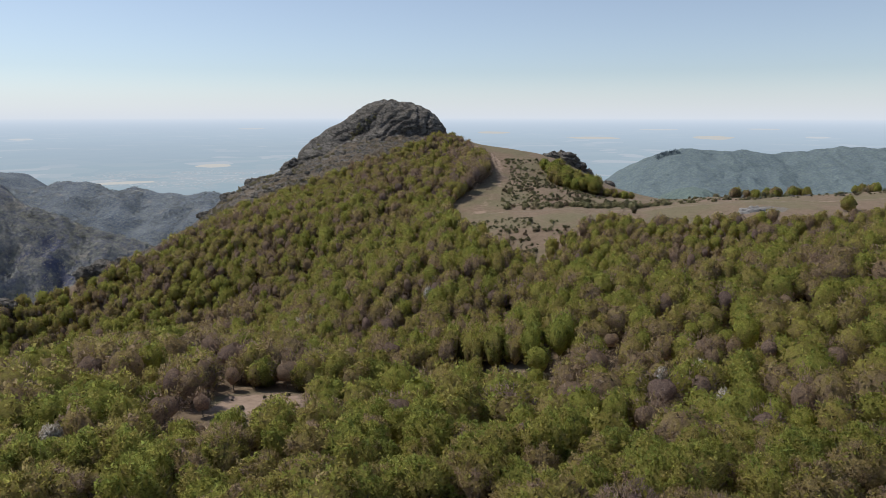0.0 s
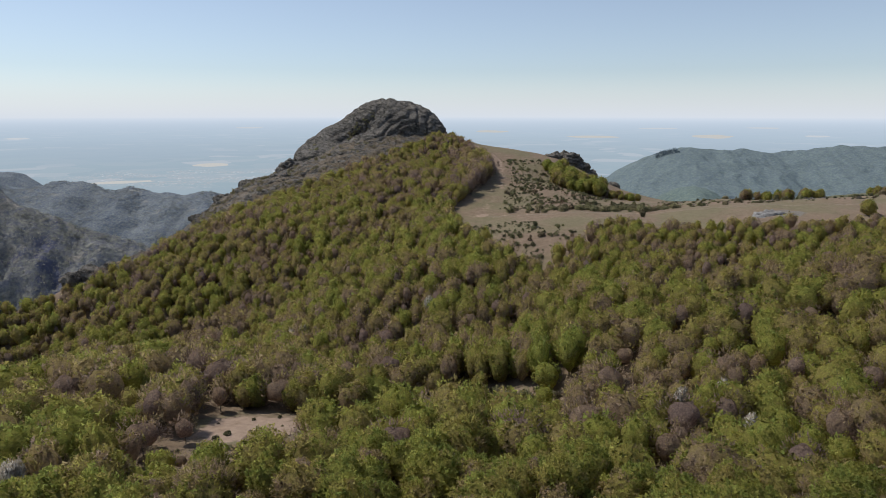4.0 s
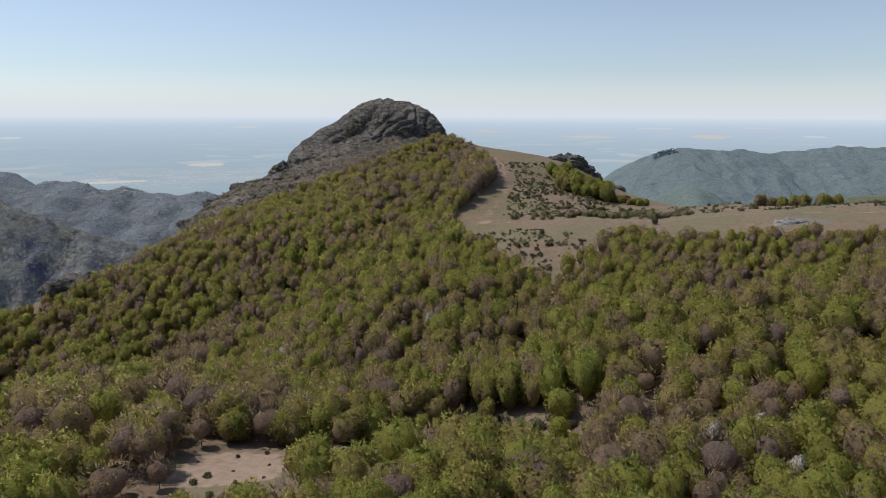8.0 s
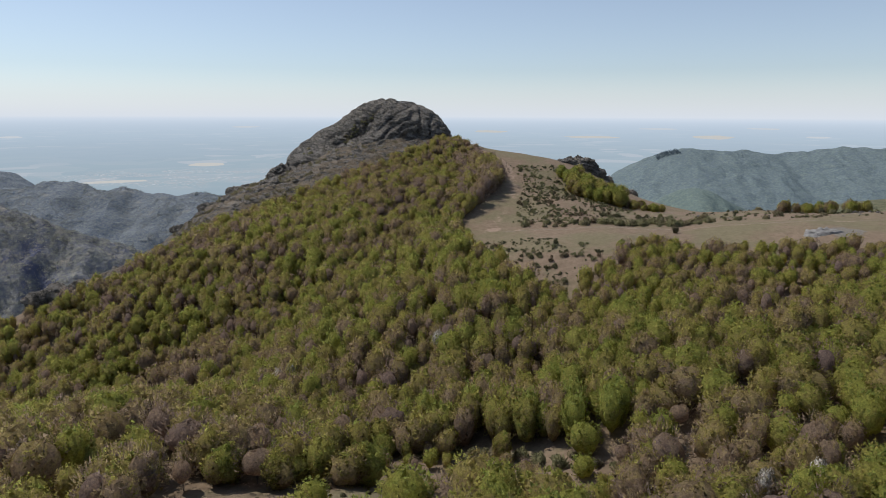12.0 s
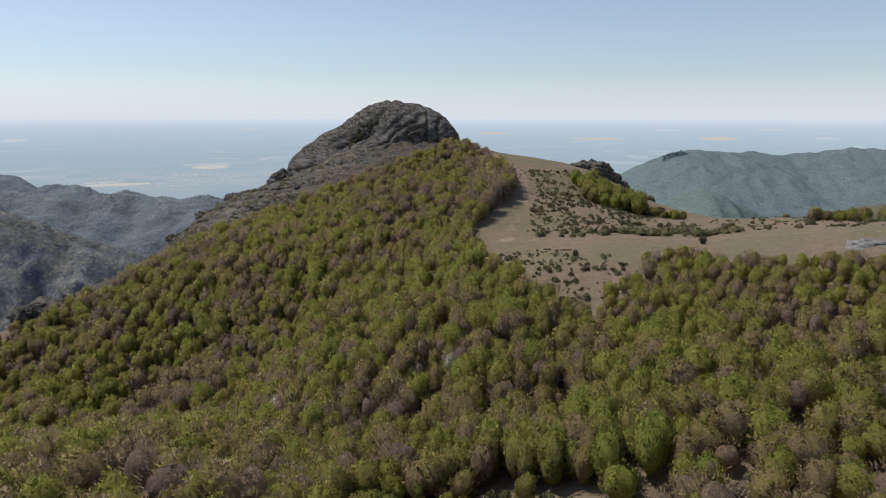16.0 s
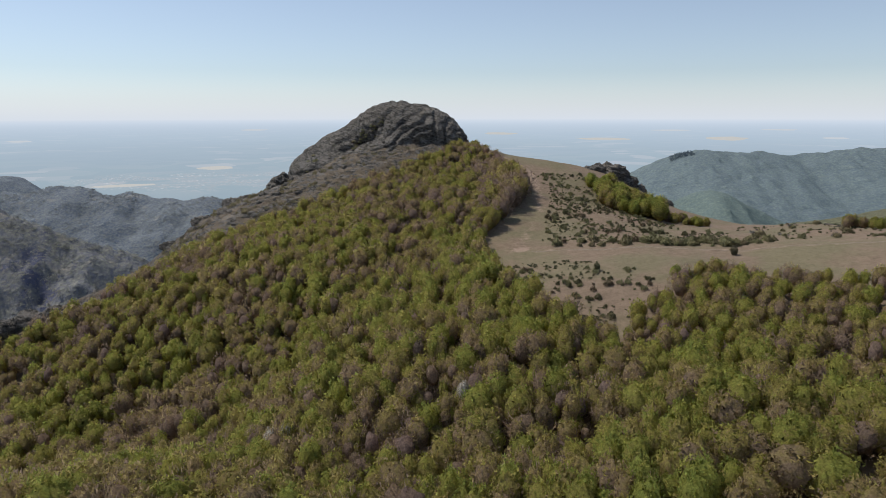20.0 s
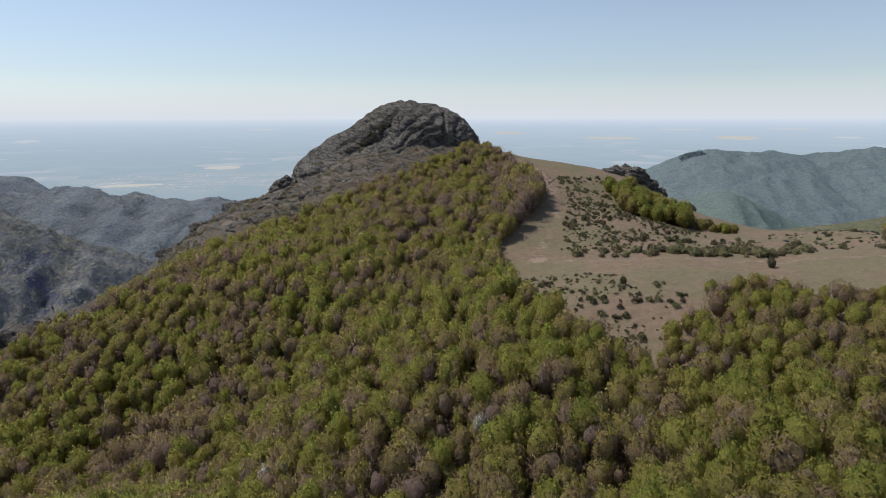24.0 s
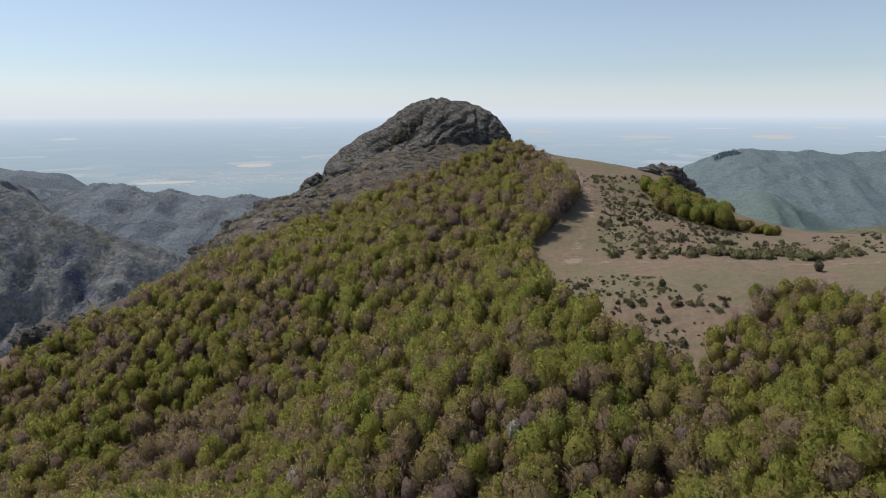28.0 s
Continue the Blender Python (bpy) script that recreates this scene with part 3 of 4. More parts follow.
def build_dome():
    """The summit: several rock masses grown into one, with sloping beds, a gully and upright cracks."""
    mid = np.array([-48.0, 592.0, 62.0])
    masses = np.array([(-32, 595, 74.5, 34, 36, 33.5), (-54, 603, 77.5, 34, 36, 33), (-84, 600, 66, 32, 32, 25), (-50, 566, 66, 30, 24, 20), (-86, 572, 60, 34, 26, 14), (-102, 590, 60, 22, 22, 17), (-14, 582, 74, 13, 14, 16)], float)
    bm = bmesh.new()
    bmesh.ops.create_icosphere(bm, subdivisions=7, radius=1.0)
    bmesh.ops.delete(bm, geom=[v for v in bm.verts if v.co.z < -0.25 or v.co.y > 0.75], context="VERTS")
    n = np.array([v.co[:] for v in bm.verts])
    n /= np.linalg.norm(n, axis=1)[:, None]
    best = np.zeros(len(n))
    total = np.zeros(len(n))
    for c in masses:
        o = (mid - c[:3]) / c[3:]
        d = n / c[3:]
        a, b, k = (d * d).sum(1), (d * o).sum(1), (o * o).sum() - 1
        disc = b * b - a * k
        t = np.where(disc > 0, (-b + np.sqrt(np.maximum(disc, 0))) / a, 0)
        total += np.maximum(t, 0) ** 9
    best = np.maximum(total, 1) ** (1 / 9)
    p = mid + n * best[:, None]
    for v, q, w in zip(bm.verts, p, n):
        q, w = Vector(q), Vector(w)
        big = noise.fractal(q * 0.04, 1.1, 2.1, 5)
        lay = (q.z - 0.42 * q.x - 0.2 * q.y + 5.0 * noise.noise(q * 0.035) + 1.5 * noise.noise(q * 0.15)) / 5.2
        t = lay % 1.0
        bed = (math.sin(math.pi * min(t * 1.25, 1.0)) ** 0.7 - 0.55) * 3.6 * min(1.0, max(0.35, (-8 - q.x) / 25)) * (0.4 + 0.6 * abs(noise.noise(q * 0.05 + Vector((9, 1, 4)))) * 2)
        fine = noise.fractal(q * 0.2, 0.8, 2.2, 5) * 0.95
        run = q.x + 47 - 0.95 * (q.z - 112) + 3 * noise.noise(q * 0.1)
        gully = -6.0 * max(0.0, 1 - abs(run) / (3.0 + 0.1 * (112 - q.z))) ** 0.8 * min(1.0, max(0.0, (q.z - 80) / 5)) * min(1.0, max(0.0, (113 - q.z) / 6))
        hollow = -4.5 * min(1.0, max(0.0, (86 + 0.14 * (q.x + 46) + 2 * noise.noise(q * 0.12) - q.z) / 3.0)) * min(1.0, max(0.0, (q.x + 50) / 6)) * min(1.0, max(0.0, (-6 - q.x) / 6)) * max(0.0, -w.y)
        crack = 0.0
        for cx, wide, deep in ((-12, 1.5, 4.0), (-5, 1.1, 2.5), (-20, 1.4, 4.5), (-70, 1.2, 2.5), (-97, 1.5, 3.0)):
            crack -= deep * max(0.0, 1 - abs(q.x - cx + 2.0 * noise.noise(q * 0.09) + 0.1 * (q.z - 90)) / wide)
        front = min(1.0, max(0.0, -2.2 * w.y - 0.25))
        v.co = q + w * (big * 1.5 + bed * (0.35 + 0.65 * front) + fine + (gully + hollow + crack) * front) - Vector(mid)
    for f in bm.faces:
        f.smooth = True
    for v in bm.verts:
        v.co += Vector(mid)
    DOME.append(BVHTree.FromBMesh(bm))
    for v in bm.verts:
        v.co -= Vector(mid)
    root = tagged(new("rock_dome"), "bare grey-brown rocky summit dome with cracks and sloping beds", "rock dome")
    root.location = mid
    label = [int(np.digitize(f.calc_center_median().x, (-40, -6, 34))) for f in bm.faces]
    for side in sorted(set(label)):
        piece = bm.copy()
        piece.faces.ensure_lookup_table()
        bmesh.ops.delete(piece, geom=[f for f, k in zip(piece.faces, label) if k != side], context="FACES")
        part("rock_mass", piece, M_ROCK, root)
    bm.free()
    return root


build_dome()
def build_rock_slope():
    """The stony shoulder below the dome: broken beds that step down the slope."""
    xs, ys = np.arange(-226, 8, 1.6), np.arange(384, 612, 1.6)
    gx, gy = np.meshgrid(xs, ys, indexing="ij")
    x, y = gx.ravel(), gy.ravel()
    rim = [(a, b - 5) for a, b in ROCKY]
    f = grid_faces(len(xs), len(ys))
    f = f[inside(x[f].mean(1), y[f].mean(1), rim)]
    z = land(x, y)
    lay = (z - 0.18 * x + 3.0 * fractal(x, y, 81, 40, 3)) / 4.2
    t = lay - np.floor(lay)
    step = (np.minimum(t * 2.2, 1.0) - t) * 4.2 * np.clip(0.55 + 0.8 * fractal(x, y, 83, 26, 2), 0, 1.2)
    z = z + step + 0.5 * fractal(x, y, 85, 7, 3) + 0.25
    keep = np.unique(f)
    new_id = np.zeros(len(x), int)
    new_id[keep] = np.arange(len(keep))
    me = mesh_from("rock_slope", np.stack([x, y, z], 1)[keep], new_id[f], M_LEDGE, True)
    return tagged(new("rock_slope", me), "broken grey rock beds with dry grass below the summit", "rock slope", kind="structure")


build_rock_slope()
rock_thing("rock_ledge", "broken grey rock ledges on the ridge", [
    (-112, 548, 53, 24, 18, 8), (-121, 541, 58, 6, 6, 6), (-92, 535, 54, 24, 12, 6), (-140, 522, 44, 18, 12, 6), (-128, 510, 42, 16, 10, 5), (-70, 530, 60, 22, 10, 5), (-98, 508, 49, 22, 9, 4.5), (-60, 546, 67, 24, 9, 6), (-128, 487, 37, 16, 8, 3.5)], "rock ledge")
rock_thing("rock_ledge", "weathered rocky outcrop along the ridge crest", [(-166, 505, 35.5, 6, 5, 4.5), (-158, 494, 32, 13, 7, 3), (-176, 482, 25.5, 7, 5, 3), (-150, 500, 35, 9, 5, 2.5)], "rock ledge")
rock_thing("rock_outcrop", "dark rocky outcrop on the ridge end", [(-214, 405, 3, 9, 7, 6), (-224, 400, 1, 7, 6, 5), (-205, 410, 5, 6, 5, 5)], "rock")
rock_thing("rock_outcrop", "jagged dark rocks beside the deep valley", [(-262, 372, -12, 10, 7, 6), (-273, 366, -15, 8, 6, 6)], "rock")
rock_thing("rock_outcrop", "dark craggy outcrop crowning the grassy knoll", [(103, 567, 61, 14, 10, 7), (92, 566, 63, 9, 8, 4), (114, 566, 54, 9, 7, 7), (122, 564, 49, 7, 5, 5), (140, 556, 40, 6, 5, 4)], "rock")
rock_thing("rock_slab", "pale bare rock slab in the meadow", [(161, 337, float(land(161, 337)[0]) - 0.9, 8, 6, 2.3), (155, 333, float(land(155, 333)[0]) - 0.8, 4, 4, 1.6)], "rock slab", M_SLAB)


# ---- trees ----
RNG = np.random.RandomState(11)


def crown_limbs(seed, base, count=26):
    """Where the limbs of a crown start and end: they rise from the trunk and fan out to a rounded top."""
    r = np.random.RandomState(seed)
    turn = np.arange(count) * 2.4 + r.rand(count)
    tilt = np.radians(105) * np.sqrt((np.arange(count) + 0.4) / count) * (0.85 + 0.3 * r.rand(count))
    mid, reach = (1 + base) / 2, 0.82 + 0.3 * r.rand(count)
    end = np.stack([0.36 * np.sin(tilt) * np.cos(turn), 0.36 * np.sin(tilt) * np.sin(turn), (1 - mid) * np.cos(tilt)], 1) * reach[:, None] + [0, 0, mid]
    start = np.stack([0 * turn, 0 * turn, base * 0.55 + (0.2 + 0.2 * r.rand(count)) * (end[:, 2] - base * 0.55)], 1)
    return start, end


class Crown:
    """Triangles of one crown with the way each corner faces and the tone shift of each face."""

    def __init__(self, tri, way, tone, dense):
        self.tri, self.way, self.tone, self.dense = tri, way, tone, dense


def unit(v):
    return v / (np.linalg.norm(v, axis=-1)[..., None] + 1e-9)


def crown_cloud(seed, leaves, kind, size=0.9, base=0.27, thin=0.36, inner=(13, 8), clumps=30):
    """One crown, unit tree: 1 high, about 0.8 wide. Clumps of leaf sprays (kind 0) or of bare twigs (kind 1) stand on a rounded, uneven dome."""
    r = np.random.RandomState(seed)
    k = np.arange(clumps)
    cz = 1 - 1.5 * (k + 0.5) / clumps + r.normal(size=clumps) * 0.05
    cz = np.clip(cz, -0.6, 0.99)
    ca = k * 2.4 + r.normal(size=clumps) * 0.25
    cs = np.sqrt(1 - cz * cz)
    hub = np.stack([cs * np.cos(ca), cs * np.sin(ca), cz], 1)
    grow = 0.6 + 0.6 * r.rand(clumps)
    leafy = r.normal(size=clumps) * 0.15
    spread = 1.1 / clumps
    mid = base + (1 - base) * 0.46
    lean = r.normal(size=2) * 0.1
    wave = r.rand(4) * 6.28

    def reach(n):
        a = np.arctan2(n[..., 1], n[..., 0])
        return 0.8 + 0.2 * (np.exp(-(1 - n @ hub.T) / spread) * grow).max(-1) + 0.06 * np.sin(2 * a + wave[0]) + 0.05 * np.sin(3 * a + wave[1])

    def place(n, out):
        up = np.where(n[..., 2] > 0, 1.0 - mid, (mid - base) * 1.1)
        low = np.minimum(n[..., 2], 0)
        wide = 0.4 * np.where(low < 0, (1 - 0.3 * low ** 2) / np.sqrt(1 - np.minimum(low ** 2, 0.9)), 1.0)
        p = np.stack([n[..., 0] * wide, n[..., 1] * wide, n[..., 2] * up * np.where(low < 0, 1.25, 1.0)], -1) * out[..., None] + [0, 0, mid]
        p[..., :2] += lean * (p[..., 2:] - 0.4)
        return p

    def facing(n):
        near = (n @ hub.T).argmax(-1)
        return unit(0.85 * n + 0.65 * (n - hub[near]) + [0, 0, 0.35]), near

    pick = r.randint(clumps, size=leaves)
    n = unit(hub[pick] + r.normal(size=(leaves, 3)) * 1.15 / math.sqrt(clumps))
    p = place(n, reach(n) * (1.05 - 0.2 * r.rand(leaves) ** 1.3))
    way = unit(n * (0.8 if kind else 0.55) + [0, 0, 0.7 if kind else 0.35] + r.normal(size=n.shape) * (0.25 if kind else 0.45))
    side = unit(np.cross(way, r.normal(size=n.shape)))
    long = size * (0.04 + 0.065 * r.rand(leaves))[:, None] * (1.25 if kind else 1.0)
    wide = long * thin * (0.42 if kind else 1.0)
    spray = np.stack([p - side * wide - way * long * 0.4, p + side * wide - way * long * 0.25, p + way * long], 1)
    turned, near = facing(n)
    turned = unit(turned + r.normal(size=n.shape) * 0.1)
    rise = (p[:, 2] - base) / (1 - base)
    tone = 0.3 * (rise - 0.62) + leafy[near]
    # the denser twigs and leaves that fill the dome
    g, e = inner
    lon = np.linspace(0, 2 * math.pi, g + 1)[:-1] + r.rand()
    lat = np.linspace(-0.42 * math.pi, 0.5 * math.pi, e)
    d = np.stack([np.outer(np.cos(lat), np.cos(lon)), np.outer(np.cos(lat), np.sin(lon)), np.outer(np.sin(lat), np.ones(g))], 2)
    q = place(d, reach(d) * ((0.58 if kind else 0.8) + 0.06 * r.rand(e, g)))
    f = facing(d)[0]

    def quads(v):
        a, b, c, h = v[:-1], np.roll(v[:-1], -1, 1), np.roll(v[1:], -1, 1), v[1:]
        return np.concatenate([np.stack([a, b, c], 2).reshape(-1, 3, 3), np.stack([a, c, h], 2).reshape(-1, 3, 3)])

    core, core_way = quads(q), quads(f)
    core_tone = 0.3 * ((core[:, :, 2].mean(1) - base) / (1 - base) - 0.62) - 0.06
    return Crown(np.concatenate([spray, core]), np.concatenate([np.repeat(turned[:, None], 3, 1), core_way]), np.concatenate([tone, core_tone]), np.r_[np.zeros(leaves), np.ones(len(core))])


def crown_mesh(crown, material):
    me = tri_mesh("crown", crown.tri, material, crown.way)
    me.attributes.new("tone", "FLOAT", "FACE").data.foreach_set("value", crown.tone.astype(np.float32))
    me.attributes.new("dense", "FLOAT", "FACE").data.foreach_set("value", crown.dense.astype(np.float32))
    return me


def limb(a, b, ra, rb, sides=5):
    a, b = np.array(a, float), np.array(b, float)
    d = (b - a) / np.linalg.norm(b - a)
    t = np.cross(d, [0.3, 0.9, 0.1])
    t /= np.linalg.norm(t)
    u = np.cross(d, t)
    g = np.arange(sides) * 2 * math.pi / sides
    ring = np.cos(g)[:, None] * t + np.sin(g)[:, None] * u
    lo, hi = a + ring * ra, b + ring * rb
    tri = []
    for k in range(sides):
        j = (k + 1) % sides
        tri += [(lo[k], lo[j], hi[j]), (lo[k], hi[j], hi[k])]
    return np.array(tri)


def trunk_tris(seed, sides=5, base=0.2, count=26, shown=12):
    top = (0.01, 0.0, 0.6)
    out = [limb((0, 0, -0.06), (0, 0, 0.3), 0.024, 0.018, sides), limb((0, 0, 0.3), top, 0.018, 0.008, sides)]
    start, end = crown_limbs(seed, base, count)
    for a, b in list(zip(start, end))[:: max(1, count // shown)]:
        mid = a + (b - a) * [0.6, 0.6, 0.5]
        out += [limb(a, mid, 0.009, 0.006, 3), limb(mid, a + (b - a) * 0.9, 0.006, 0.003, 3)]
    return np.concatenate(out)


def tri_mesh(name, tri, material, facing=None):
    me = mesh_from(name, tri.reshape(-1, 3), np.arange(len(tri) * 3).reshape(-1, 3), material, facing is not None)
    if facing is not None:
        me.attributes.new("custom_normal", "FLOAT_VECTOR", "POINT").data.foreach_set("vector", facing.astype(np.float32).ravel())
    return me


def outward(tri, centre=(0.0, 0.0, 0.4), size=(1.0, 1.0, 1.0), seed=5, core=0):
    """Leaves turn roughly outwards from the middle of the crown; the inner ones, listed last, more evenly."""
    n = (tri - np.array(centre)) / np.array(size)
    n /= np.linalg.norm(n, axis=2)[..., None] + 1e-9
    stray = np.r_[np.full(len(tri) - core, 0.34), np.full(core, 0.1)][:, None, None]
    n = n * 0.62 + [0, 0, 0.42] + np.random.RandomState(seed).normal(size=(len(tri), 1, 3)) * stray
    return n / np.linalg.norm(n, axis=2)[..., None]


def scatter(poly, gap, seed):
    xs = np.array([p[0] for p in poly])
    ys = np.array([p[1] for p in poly])
    r = np.random.RandomState(seed)
    gx, gy = np.meshgrid(np.arange(xs.min(), xs.max(), gap), np.arange(ys.min(), ys.max(), gap), indexing="ij")
    x = (gx + (r.rand(*gx.shape) - 0.5) * gap * 0.95).ravel()
    y = (gy + (r.rand(*gx.shape) - 0.5) * gap * 0.95).ravel()
    k = inside(x, y, poly)
    return x[k], y[k]


ax, ay = scatter(WOOD, 4.0, 3)
bx, by = scatter(WOOD, 7.0, 4)
tx, ty = np.r_[ax[ay > 236], bx[by <= 236]], np.r_[ay[ay > 236], by[by <= 236]]
keep = ~clearing(tx, ty) & ~thicket(tx, ty) & (np.abs(tx + 5) < 0.74 * (ty + 12) + 18) & (ty > 96)
tx, ty = tx[keep], ty[keep]
tz = land(tx, ty)
clump = fractal(tx, ty, 31, 34, 3)
tone = np.clip(np.interp(ty, [140, 180, 230, 300], [0.74, 0.6, 0.58, 0.6]) + 0.17 * clump + 0.25 * RNG.normal(size=len(tx)), 0.0, 1.0)
tone = tone - 0.04 * np.clip((-20 - tx) / 40, 0, 1) * np.clip((250 - ty) / 40, 0, 1)
high = np.interp(ty, [100, 220, 300, 420, 560], [11.5, 12.0, 9.8, 8.2, 6.0]) * (0.66 + 0.72 * RNG.rand(len(tx)) ** 1.35)
high *= np.where((tx > 95) & (ty > 270), 0.72, np.where((tx > 40) & (ty > 285), 0.78, 1.0))
low = (((tx + 53) / 22) ** 2 + ((ty - 160) / 14) ** 2 < 1) | (line_gap(tx, ty, [(-28, 186), (0, 204)]) < 6) | (line_gap(tx, ty, [(-20, 229), (4, 224), (21, 213), (32, 206)]) < 11)
high *= np.where(low, 0.45, 1.0)
high *= 1 + 0.6 * np.clip((tx - 2) / 20, 0, 1) * np.clip((ty - 370) / 60, 0, 1) * np.clip((540 - ty) / 30, 0, 1)
tone = np.clip(tone - 0.06 * np.clip((tx - 10) / 60, 0, 1), 0, 0.82)
tone = np.clip(tone - 0.1 * np.clip((ty - 400) / 60, 0, 1) - 0.12 * ((tx > 6) & (ty > 420)), 0, 1)
row = line_gap(tx, ty, [(-12, 252), (13, 247), (33, 236), (44, 229), (56, 219)]) < 7
high = np.where(row, 12 + 6 * RNG.rand(len(tx)), high)
tone = np.where(row, np.clip(tone + 0.08, 0.2, 1.0), tone)
stand = ((tx + 118) / 24) ** 2 + ((ty - 332) / 13) ** 2 < 1
tone = np.where(stand, tone * 0.45, tone)
high = np.where(stand, high * 1.15, high)
order = np.argsort(ty + np.abs(tx) * 0.25)
SINGLE = order[:215]

LEAFY = [crown_cloud(100 + k, 2300, 0, 0.5, 0.12 + 0.02 * (k % 4), 0.5, (18, 12), 44) for k in range(8)]
TWIGGY = [crown_cloud(140 + k, 2300, 1, 0.5, 0.1, 0.4, (16, 10), 40) for k in range(3)]
PROTO = []


def tree_proto(label, tri, material, seed, base=0.2):
    root = tagged(new("tree"), label, "tree", "trees of the beech wood")
    child(new("trunk", tri_mesh("trunk", trunk_tris(seed, 6, base), M_BARK)), root)
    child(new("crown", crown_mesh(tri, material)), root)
    return root


for k, t in enumerate(LEAFY[:5]):
    PROTO.append((0.55, 1.01, tree_proto("beech tree with fresh yellow-green spring leaves", t, M_LEAF_GREEN, 100 + k)))
for k, t in enumerate(LEAFY[5:]):
    PROTO.append((0.34, 0.55, tree_proto("beech tree with sparse olive-brown young leaves", t, M_LEAF_OLIVE, 105 + k)))
for k, t in enumerate(TWIGGY[:3]):
    PROTO.append((-0.1, 0.34, tree_proto("still bare tree with purplish-brown budding twigs", t, M_LEAF_BARE, 140 + k)))
used = set()
for i in SINGLE:
    fit_in = [p for p in PROTO if p[0] <= tone[i] < p[1]]
    lo, hi, proto = fit_in[i % len(fit_in)]
    h, w = high[i], high[i] * (0.92 + 0.4 * RNG.rand()) * (0.62 if row[i] else 1.0)
    m = Matrix.LocRotScale((tx[i], ty[i], tz[i]), Euler((0, 0, RNG.rand() * 6.28)), None)
    ob = proto if proto.name not in used else copy_thing(proto, m)
    used.add(proto.name)
    ob.matrix_basis = m @ Matrix.Diagonal((w, w, h, 1))


def forest(name, label, index, seed, leaves, size, inner):
    """Many trees in one mesh, each with a crown of its own shape, size, turn and tone."""
    r = np.random.RandomState(seed)
    leafy = [crown_cloud(200 + k, leaves, 0, size, 0.03 + 0.04 * (k % 4), 0.5, inner, 28) for k in range(14)]
    twiggy = [crown_cloud(240 + k, leaves, 1, size, 0.12, 0.4, inner, 24) for k in range(6)]
    tris, tones, bark, turned, dense = [], [], [], [], []
    for i in index:
        src = (twiggy if tone[i] < 0.3 else leafy)
        src = src[r.randint(len(src))]
        a = r.rand() * 6.28
        h = high[i]
        w = h * (0.66 + 0.42 * r.rand() ** 1.3) * float(np.interp(ty[i], [236, 256, 380, 470], [1.3, 1.0, 1.0, 1.3])) * (0.7 if row[i] else 1.0)
        rot = np.array([[math.cos(a), -math.sin(a), 0], [math.sin(a), math.cos(a), 0], [0, 0, 1]])
        at = np.array([tx[i], ty[i], tz[i]])
        tris.append(src.tri * np.array([w, w, h]) @ rot.T + at)
        turned.append(src.way @ rot.T)
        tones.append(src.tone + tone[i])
        dense.append(src.dense)
        bark.append(limb(at - [0, 0, 0.5], at + [0, 0, h * 0.55], 0.17, 0.1, 3))
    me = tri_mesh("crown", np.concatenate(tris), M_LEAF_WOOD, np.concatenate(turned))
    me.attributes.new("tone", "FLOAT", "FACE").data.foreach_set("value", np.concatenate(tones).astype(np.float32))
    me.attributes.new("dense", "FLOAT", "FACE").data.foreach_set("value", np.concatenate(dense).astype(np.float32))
    root = tagged(new(name), label, "forest", kind="stuff")
    tagged(child(new("crown", me), root), kind="stuff")
    tagged(child(new("trunk", tri_mesh("trunk", np.concatenate(bark), M_BARK)), root), kind="stuff")
    return root


rest = np.setdiff1d(np.arange(len(tx)), SINGLE)
for lo, hi, leaves, size, inner, label in ((0, 330, 350, 0.78, (10, 7), "dense mixed beech wood in spring leaf on the lower slopes"), (330, 430, 250, 0.92, (8, 6), "beech wood in patchy spring leaf covering the hillside"), (430, 700, 220, 0.88, (8, 5), "low beech wood climbing towards the rocky summit")):
    forest("beech_forest", label, rest[(ty[rest] >= lo) & (ty[rest] < hi)], 7 + lo, leaves, size, inner)


# ---- copses, special trees, shrubs ----
EDGE = [tree_proto("leafy edge tree clothed to the ground", crown_cloud(170 + k, 1500, 0, 0.6, 0.02, 0.5, (16, 10), 40), M_LEAF_DEEP if k < 2 else M_LEAF_OLIVE, 170 + k, 0.02) for k in range(3)]
EDGE_USED = set()


def copse(label, poly, gap, low, tall, lo, hi, seed):
    """A small stand of trees, each one by itself."""
    r = np.random.RandomState(seed)
    x, y = scatter(poly, gap, seed)
    z = land(x, y)
    for k in range(len(x)):
        src = EDGE[r.randint(3) if lo < 0.5 else r.randint(2)]
        h = low + (tall - low) * r.rand()
        m = Matrix.LocRotScale((x[k], y[k], z[k] - 0.4), Euler((0, 0, r.rand() * 6.28)), None)
        ob = src if src.name not in EDGE_USED else copy_thing(src, m)
        EDGE_USED.add(src.name)
        ob.matrix_basis = m @ Matrix.Diagonal((h * 0.95, h * 0.95, h * 0.88, 1))
        tagged(ob, label, group="trees of the copses")


copse("leafy beech in a copse on the knoll's flank", [(77, 518), (83, 490), (94, 473), (109, 468), (115, 484), (102, 508), (88, 522)], 5.0, 9.5, 14.5, 0.5, 0.98, 61)
copse("low half-bare beech at the foot of the copse", [(108, 474), (122, 464), (135, 462), (138, 470), (118, 484)], 4.4, 4.0, 6.5, 0.3, 0.6, 65)
copse("leafy beech in a copse behind the meadow", [(188, 424), (236, 414), (240, 426), (196, 440)], 6.0, 7.0, 9.5, 0.3, 1.0, 62)
copse("leafy beech in a copse behind the meadow", [(258, 408), (300, 400), (304, 412), (264, 421)], 6.0, 5.5, 8.5, 0.3, 1.0, 64)
